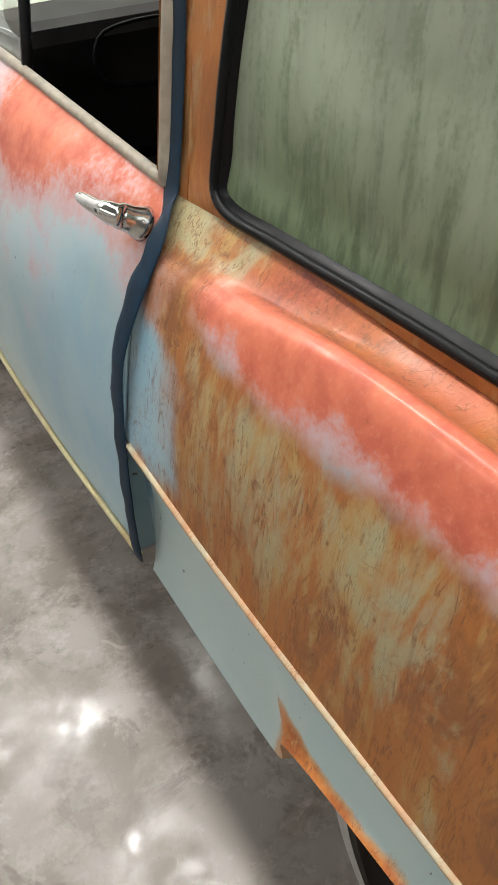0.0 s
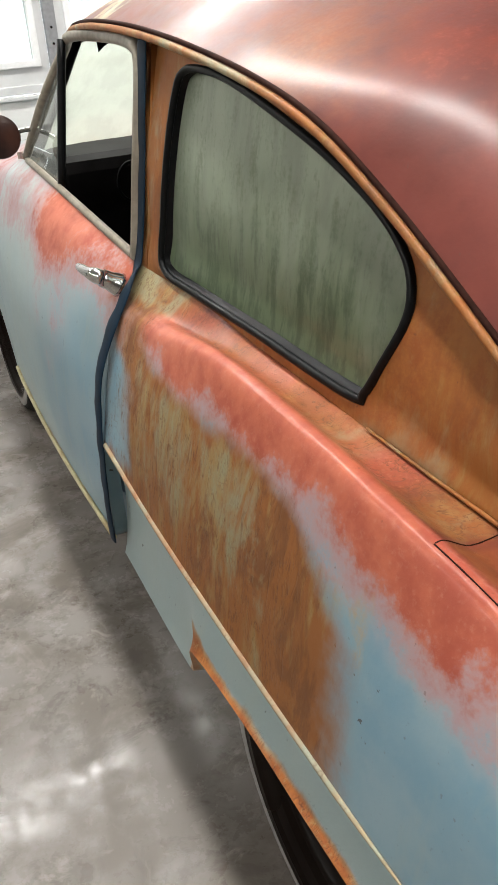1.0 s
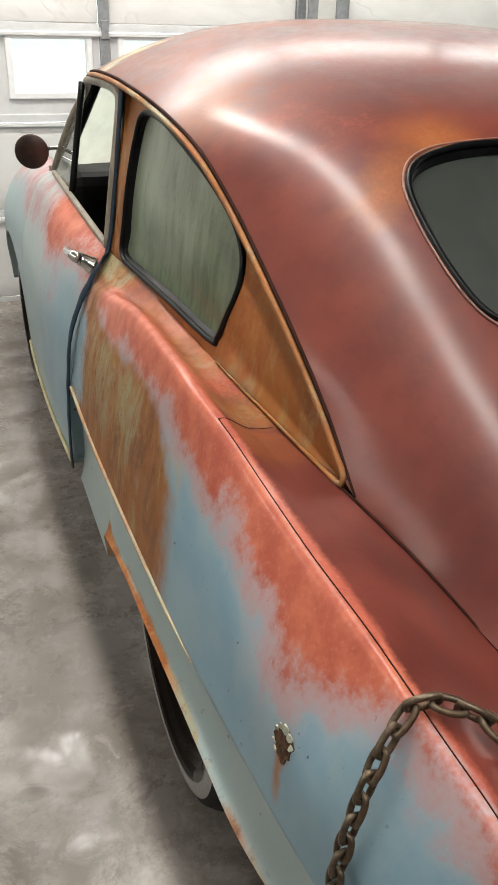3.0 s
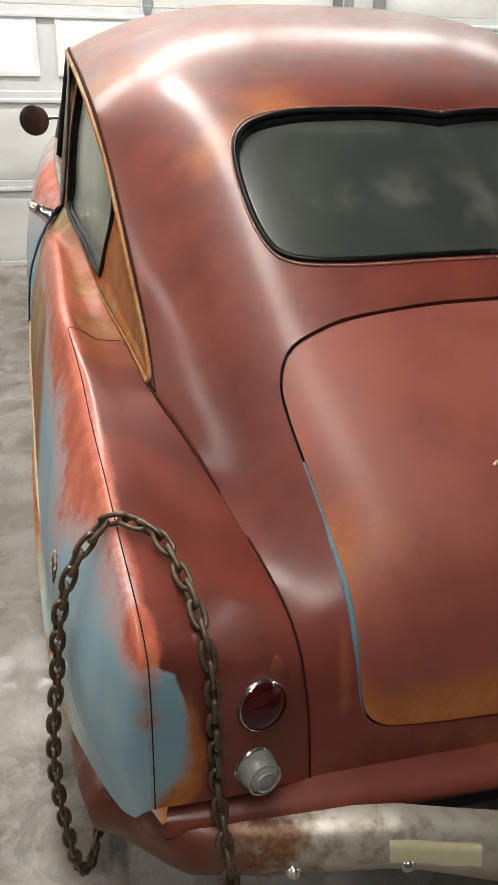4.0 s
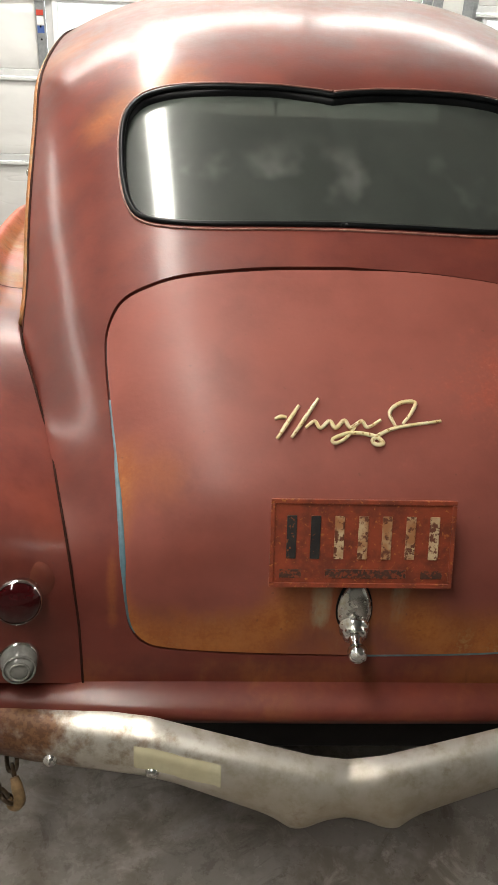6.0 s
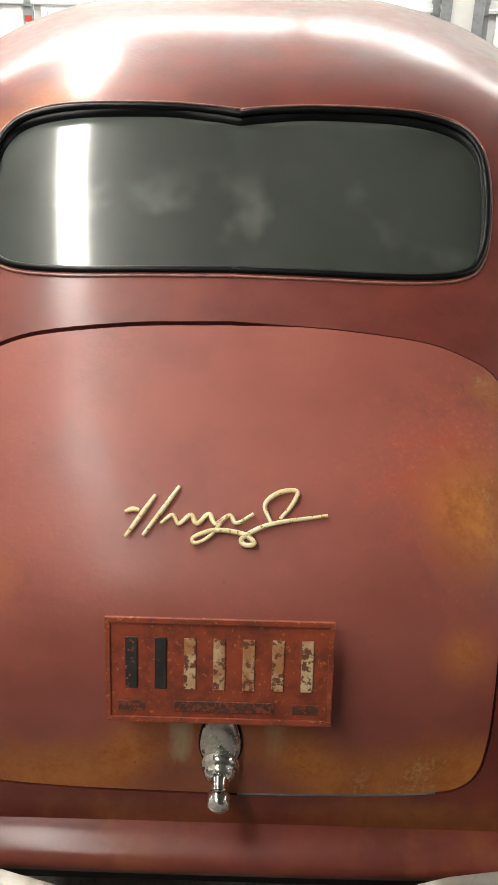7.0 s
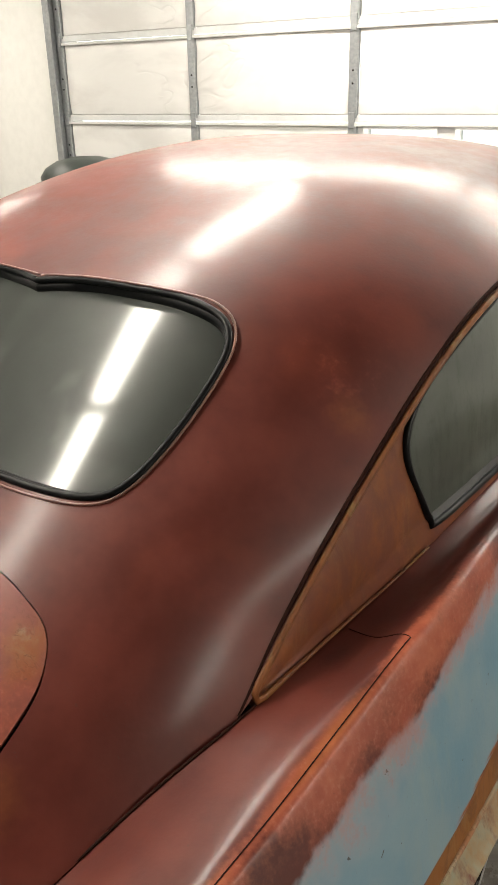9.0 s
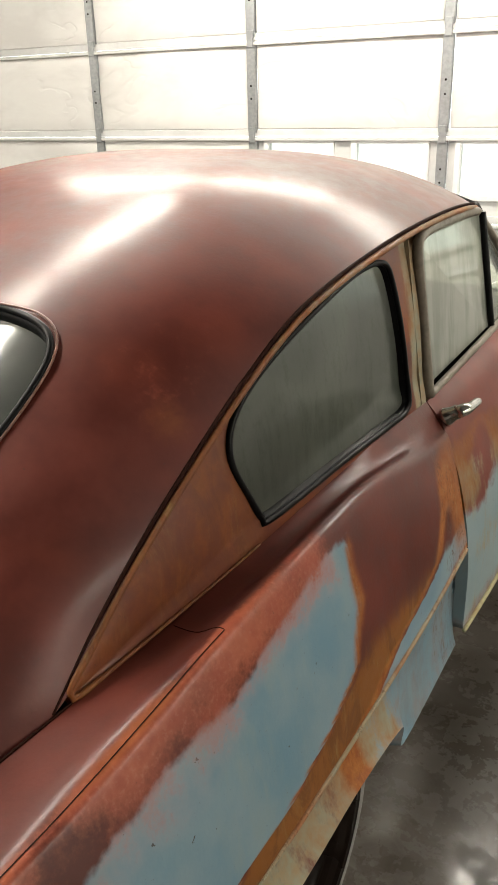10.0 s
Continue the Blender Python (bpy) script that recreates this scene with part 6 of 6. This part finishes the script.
bm = plate_box(bmesh.new(), -0.153, -0.076, 0.153, 0.076, -0.002, 0.0, 0.0008)
plate = plate_part("licence_plate", bm, PLATE, lid, "rusty orange-red licence plate with worn black characters")
bm = bmesh.new()
for a0, b0, a1, b1 in ((-0.153, 0.068, 0.153, 0.076), (-0.153, -0.076, 0.153, -0.068), (-0.153, -0.068, -0.146, 0.068), (0.146, -0.068, 0.153, 0.068)):
    plate_box(bm, a0, b0, a1, b1, 0.0, 0.0035, 0.001)
plate_part("rim", bm, PLATE, plate, "raised plate rim")
for i, a in enumerate(np.linspace(-0.118, 0.118, 7)):
    bm = plate_box(bmesh.new(), a - 0.0080, -0.026, a + 0.0080, 0.048, 0.0, 0.003, 0.001)
    plate_part("character_bar", bm, PLATE_BLACK if i in (0, 1) else PLATE_CREAM, plate, "worn embossed bar")
bm = plate_box(bmesh.new(), -0.060, -0.060, 0.075, -0.044, 0.0, 0.002, 0.0008)
plate_part("small_bar", bm, PLATE_DIM, plate)
for a in (-0.118, 0.118):
    bm = plate_box(bmesh.new(), a - 0.018, -0.060, a + 0.018, -0.045, 0.0, 0.002, 0.0008)
    plate_part("small_bar", bm, PLATE_DIM, plate)
bm = plate_box(bmesh.new(), -0.05, -0.03, 0.05, 0.05, -0.05, -0.002)
plate_part("bracket", bm, STEEL_DARK, plate)

# gold emblem, drawn as plain looping strokes


def on_lid(x, z, lift=0.006):
    return np.array((x, tail_y(x, z) - lift * 0.75, z + lift * 0.6))


def on_badge(x, rise):
    """A place on the badge: rise is measured as it stands to an eye above the lid."""
    return on_lid(x, 0.903 + (rise - 0.903) / 1.97)


strokes = [[(-0.137, 0.858), (-0.118, 0.898), (-0.098, 0.938)], [(-0.112, 0.862), (-0.090, 0.905), (-0.064, 0.955)], [(-0.140, 0.904), (-0.130, 0.910), (-0.120, 0.909)],
           [(-0.088, 0.886), (-0.072, 0.902), (-0.062, 0.886), (-0.046, 0.903), (-0.036, 0.887), (-0.020, 0.905), (-0.010, 0.888), (0.010, 0.904), (0.020, 0.890), (0.044, 0.908)],
           [(-0.002, 0.890), (-0.020, 0.862), (-0.038, 0.851), (-0.040, 0.862), (-0.010, 0.876), (0.030, 0.870), (0.046, 0.853), (0.032, 0.850), (0.030, 0.864), (0.070, 0.890), (0.150, 0.907)],
           [(0.070, 0.890), (0.060, 0.925), (0.080, 0.948), (0.106, 0.950), (0.098, 0.925), (0.082, 0.900)]]
emblem = None
for st in strokes:
    c = spline(st, 10 * (len(st) - 1))
    line = np.array([on_badge(x, z) for x, z in c])
    rr = 0.0026 + 0.0012 * np.sin(np.linspace(0, np.pi, len(line)))
    v, f = tube(line, rr, 6, squash=0.7, up=(0, -0.75, 0.65))
    if emblem is None:
        emblem = mesh_object("emblem", v, f, GOLD, lid, "worn gold looping strip emblem")
    else:
        mesh_object("stroke", v, f, GOLD, emblem)

# boot handle: egg-shaped foot plate with a knurled collar at its low end, and a turned stem with a round knob
ang = np.linspace(0, 2 * np.pi, 36, endpoint=False)
FOOT_Z = 0.624


def foot_loop(grow, lift):
    """One outline of the foot plate, narrower towards its top, lifted off the lid."""
    up = np.sin(ang)
    return np.array([(0.005 + grow * 0.0285 * math.cos(q) * (1 - 0.20 * s), tail_y(0.0, FOOT_Z + grow * 0.050 * s) - lift, FOOT_Z + grow * 0.050 * s + 0.25 * lift) for q, s in zip(ang, up)])


v, f = ring([foot_loop(1.0, -0.004), foot_loop(1.0, 0.007), foot_loop(0.93, 0.012), foot_loop(0.70, 0.016), foot_loop(0.35, 0.018), foot_loop(0.02, 0.0185)])
handle = mesh_object("boot_handle", v, f, HANDLE_METAL, lid, "pitted chrome boot handle on an egg-shaped foot plate")
v, f = ring([foot_loop(1.10, -0.004), foot_loop(1.10, 0.0030), foot_loop(0.98, 0.0032)])
mesh_object("gasket", v, f, RUBBER, handle, "black gasket round the foot plate")
stem_0 = np.array((0.005, tail_y(0.0, 0.590) - 0.010, 0.590))
stem_d = np.array((0.0, -1.0, -0.26)) / np.hypot(1.0, 0.26)
for nm, table, mat, lab in (("collar", [(0.0, 0.026), (0.004, 0.027), (0.012, 0.026), (0.013, 0.0225), (0.019, 0.0225), (0.024, 0.021), (0.026, 0.017), (0.028, 0.008)], HANDLE_METAL, "knurled yellowed collar"),
                            ("stem", [(0.022, 0.012), (0.028, 0.0125), (0.034, 0.0105), (0.042, 0.0115), (0.046, 0.0115)], CHROME, "turned chrome stem"),
                            ("knob", [(0.044, 0.010), (0.046, 0.0145), (0.051, 0.0170), (0.059, 0.0172), (0.066, 0.0150), (0.070, 0.010), (0.072, 0.004)], CHROME, "round chrome knob")):
    table = np.array(table)
    tube_part(nm, stem_0 + table[:, :1] * stem_d, table[:, 1], mat, handle, lab, sides=20, up=(1, 0, 0))
for dx, zz, r in ((0.0, 0.654, 0.0075), (-0.014, 0.630, 0.0035), (0.014, 0.630, 0.0035)):
    c = np.array((0.005 + dx, tail_y(0.0, zz) - 0.0135, zz))
    tube_part("screw", np.array([c, c + (0, -0.002, 0.0005), c + (0, -0.003, 0.0008)]), np.array([r, r, r * 0.7]), STEEL_DARK if r > 0.005 else BRACKET, handle, "dark lock cylinder" if r > 0.005 else "small rusty screw", sides=12, up=(1, 0, 0))

# tail lamps and the small round lamps under them
for side in (-1, 1):
    for nm, c, r, mat, lab in (("tail_lamp", (0.567, 0.008, 0.652), 0.040, LENS_RED, "dark red round tail lamp in a dull bezel"), ("reversing_lamp", (0.576, 0.002, 0.535), 0.034, LENS_GREY, "small round grey glass lamp")):
        v, f = lathe([(-0.05, r * 1.02), (0.012, r * 1.02), (0.020, r), (0.022, r * 0.93)], 28, "y")
        tiltm = np.array(Matrix.Rotation(radians(-16 if nm == "tail_lamp" else -8), 3, "X") @ Matrix.Rotation(radians(side * -14), 3, "Z"))
        lamp = mesh_object(nm, v @ tiltm.T + np.array(c) * (side, 1, 1), f, CHROME, car, lab)
        lens = [(0.020, r * 0.94), (0.025, r * 0.8), (0.029, r * 0.5), (0.030, 0.0)] if nm == "tail_lamp" else [(0.020, r * 0.93), (0.036, r * 0.88), (0.048, r * 0.7), (0.055, r * 0.4), (0.057, 0.0)]
        v, f = lathe(lens, 28, "y")
        mesh_object("lens", v @ tiltm.T + np.array(c) * (side, 1, 1), f, mat, lamp, "")
        if nm == "tail_lamp":
            # painted swelling of the wing that carries the lamp
            up_a, round_a = np.linspace(-0.5 * np.pi, 0.5 * np.pi, 15), np.linspace(0, 2 * np.pi, 30, endpoint=False)
            hood = np.array([(c[0] * side + 0.060 * math.cos(p) * math.cos(q), c[1] + 0.038 + 0.034 * math.cos(p) * math.sin(q), c[2] + 0.004 + 0.064 * math.sin(p)) for p in up_a for q in round_a])
            hf = [[i * 30 + j, i * 30 + (j + 1) % 30, (i + 1) * 30 + (j + 1) % 30, (i + 1) * 30 + j] for i in range(14) for j in range(30)]
            mesh_object("shroud", hood, hf, PAINT, lamp, "oxblood painted lamp shroud", attrs=wear(hood, "pan"))
        else:
            for r_ring, out_y in ((0.026, 0.049), (0.016, 0.056)):
                circle = np.array([(r_ring * math.cos(q), -out_y, r_ring * math.sin(q)) for q in round_a])
                tube_part("lens_step", circle @ tiltm.T + np.array(c) * (side, 1, 1), 0.0022, mat, lamp, sides=6, closed=True)


def wheel(x, y, side):
    """Tyre with a grey sidewall band, steel rim and a low hub cap. Turned about x, outside towards side."""
    hub = new("wheel")
    hub.parent = car
    tagged(hub, "dark steel wheel with a grey whitewall tyre")
    hub.location = (x, y, 0.325)
    s = side
    v, f = lathe([(-0.075 * s, 0.20), (-0.085 * s, 0.26), (-0.075 * s, 0.305), (-0.05 * s, 0.322), (0.05 * s, 0.322), (0.075 * s, 0.305), (0.083 * s, 0.288)], 56)
    mesh_object("tyre", v, f, TYRE, hub)
    v, f = lathe([(0.083 * s, 0.288), (0.087 * s, 0.272), (0.086 * s, 0.256)], 56)
    mesh_object("sidewall_band", v, f, WHITEWALL, hub, "grey whitewall band")
    v, f = lathe([(0.086 * s, 0.256), (0.082 * s, 0.244), (0.084 * s, 0.240), (0.072 * s, 0.234), (0.078 * s, 0.226), (0.066 * s, 0.216), (0.068 * s, 0.208), (0.055 * s, 0.202), (0.058 * s, 0.196), (0.05 * s, 0.19), (0.035 * s, 0.18), (0.03 * s, 0.13), (0.045 * s, 0.10), (0.055 * s, 0.06), (0.058 * s, 0.0)], 56)
    mesh_object("rim", v, f, STEEL_DARK, hub)
    return hub


for y in (0.915, 3.24):
    wheel(-0.745, y, -1)
    wheel(0.745, y, 1)

# underside, inner arches and cabin
box_part("underbody", (-0.66, 0.06, 0.23), (0.66, 4.0, 0.42), TRIM_DARK, car, "dark underside")
box_part("boot_floor", (-0.45, 0.06, 0.40), (0.45, 1.0, 0.52), TRIM_DARK, car)
for side in (-1, 1):
    box_part("inner_arch", (side * 0.60, 0.45, 0.42), (side * 0.62, 1.42, 0.80), TRIM_DARK, car)
box_part("seat_back", (-0.62, 0.98, 0.45), (0.62, 1.14, 0.90), CLOTH, car, "dark cloth rear seat back", 0.03)
box_part("front_seat", (-0.62, 1.72, 0.42), (0.62, 1.92, 0.93), CLOTH, car, "dark cloth bench seat back", 0.05)
box_part("seat_cushion", (-0.62, 1.80, 0.42), (0.62, 2.25, 0.60), CLOTH, car, "", 0.04)
box_part("parcel_shelf", (-0.60, 0.62, 0.93), (0.60, 1.02, 0.96), TRIM_DARK, car, "", 0.01)
dash = box_part("dashboard", (-0.72, 2.46, 0.74), (0.72, 2.72, 1.060), TRIM_DARK, car, "dark bare dashboard", 0.04)
inner = shell[4:150:3, 6:-6:3] * (0.985, 1, 1) - (0, 0, 0.03)
lv, lf = inner.reshape(-1, 3), grid_faces(inner.shape[0], inner.shape[1])
dg = np.where(lv[:, 1] < 1.35, outline_distance(lv[:, [0, 2]] + (0, 0.03), REAR_GLASS), 1.0)
lv, lf = clip(lv, lf, dg - 0.01)
mesh_object("headliner", lv, lf, LINER, car, "stained torn headliner")

tv = []
for k in range(34):
    x = -0.585 + 0.017 * k
    top_z = 1.413 - 0.07 * abs(x / 0.63) ** 3 - 0.012
    hang = 0.016 + 0.040 * max(0.0, noise.noise((k * 0.45, 2, 5))) + (0.012 if k % 3 == 0 else 0.0)
    tv += [(x, 2.40 - 0.05 * abs(x / 0.63) ** 2.5, top_z), (x, 2.392 - 0.05 * abs(x / 0.63) ** 2.5, top_z - hang)]
mesh_object("torn_lining", tv, [[2 * k, 2 * k + 1, 2 * k + 3, 2 * k + 2] for k in range(33)], TRIM_DARK, car, "torn dark edge of the headliner", smooth=False)
panel_v = [(-0.52, 2.452, 0.93), (-0.30, 2.452, 0.93), (-0.30, 2.452, 1.03), (-0.52, 2.452, 1.03)]
tube_part("dash_bezel", spline(panel_v, 40, closed=True), 0.004, RUBBER, dash, sides=6, closed=True)

# door mirror on a thin arm
arm = spline([(-0.715, 2.55, 1.13), (-0.76, 2.535, 1.135), (-0.80, 2.52, 1.13)], 10)
mirror = tube_part("door_mirror", arm, 0.006, CHROME, car, "round dark-backed door mirror on a thin chrome arm", sides=8)
v, f = lathe([(0.003, 0.0), (0.003, 0.050), (0.0, 0.055), (-0.010, 0.053), (-0.018, 0.042), (-0.023, 0.02), (-0.024, 0.0)], 32, "y")
rot = np.array(Matrix.Rotation(radians(-12), 3, "Z"))
mesh_object("mirror_head", v @ rot.T + (-0.832, 2.515, 1.128), f, MIRROR_BACK, mirror, "round dark rusty mirror back")


# ---------------------------------------------------------------- chain round the rear wing
PITCH, WIRE = 0.0285, 0.0042


def link_mesh():
    """One oval chain link, lying along x."""
    a = np.linspace(0, 2 * np.pi, 20, endpoint=False)
    ring = np.stack([np.clip(0.0195 * np.cos(a) * 1.25, -0.0185, 0.0185), 0.0090 * np.sin(a), 0 * a], 1)
    ring[:, 0] = np.sign(np.cos(a)) * np.minimum(np.abs(ring[:, 0]), 0.0185)
    v, f = tube(ring, WIRE, 8, closed=True)
    me = bpy.data.meshes.new("link")
    me.from_pydata([tuple(map(float, p)) for p in v], [], f)
    me.materials.append(CHAIN_STEEL)
    me.polygons.foreach_set("use_smooth", [True] * len(me.polygons))
    return me


chain = new("chain")
tagged(chain, "rusty steel chain slung over the rear wing and bumper", "chain")
CHAIN_PATH = spline([(-0.598, -0.048, 0.262), (-0.606, -0.022, 0.305), (-0.612, 0.06, 0.330), (-0.62, 0.20, 0.22), (-0.63, 0.42, 0.05), (-0.70, 0.52, 0.022), (-0.78, 0.40, 0.022), (-0.83, 0.22, 0.05), (-0.852, 0.145, 0.16), (-0.866, 0.136, 0.30), (-0.872, 0.138, 0.41), (-0.868, 0.138, 0.498), (-0.861, 0.138, 0.565), (-0.853, 0.138, 0.621), (-0.848, 0.136, 0.681), (-0.841, 0.134, 0.742), (-0.830, 0.136, 0.787),
                     (-0.811, 0.142, 0.836), (-0.786, 0.152, 0.868), (-0.757, 0.158, 0.893), (-0.728, 0.145, 0.894), (-0.692, 0.118, 0.883), (-0.668, 0.060, 0.855), (-0.652, 0.006, 0.815), (-0.645, -0.028, 0.765), (-0.641, -0.040, 0.69), (-0.637, -0.038, 0.60),
                     (-0.633, -0.044, 0.52), (-0.628, -0.066, 0.462), (-0.624, -0.092, 0.40), (-0.620, -0.094, 0.33), (-0.612, -0.085, 0.275), (-0.600, -0.070, 0.240)], 400)
LINK = link_mesh()
seg = np.r_[0, np.cumsum(np.linalg.norm(np.diff(CHAIN_PATH, axis=0), axis=1))]
for i in range(int(seg[-1] / PITCH)):
    here = np.array([np.interp((i + 0.5) * PITCH, seg, CHAIN_PATH[:, k]) for k in range(3)])
    ahead = np.array([np.interp((i + 0.9) * PITCH, seg, CHAIN_PATH[:, k]) for k in range(3)]) - np.array([np.interp((i + 0.1) * PITCH, seg, CHAIN_PATH[:, k]) for k in range(3)])
    tx = Vector(ahead).normalized()
    ref = Vector((-0.55, -0.75, 0.35))
    tz = (ref - ref.dot(tx) * tx).normalized()
    m = Matrix((tx, tz.cross(tx), tz)).transposed().to_4x4()
    turn = (45 if i % 2 else -45) + random.uniform(-14, 14)
    ob = new("link", LINK)
    ob.parent = chain
    ob.matrix_local = Matrix.Translation(here) @ m @ Matrix.Rotation(radians(turn), 4, "X")
hook_line = spline([(-0.596, -0.055, 0.285), (-0.590, -0.066, 0.268), (-0.586, -0.074, 0.250), (-0.592, -0.078, 0.236), (-0.602, -0.078, 0.238), (-0.604, -0.076, 0.252)], 26)
tube_part("hook", hook_line, np.interp(np.linspace(0, 1, 26), [0, 0.2, 0.6, 1], [0.008, 0.011, 0.011, 0.006]), HOOK, chain, "tan rusty forged grab hook", sides=10)
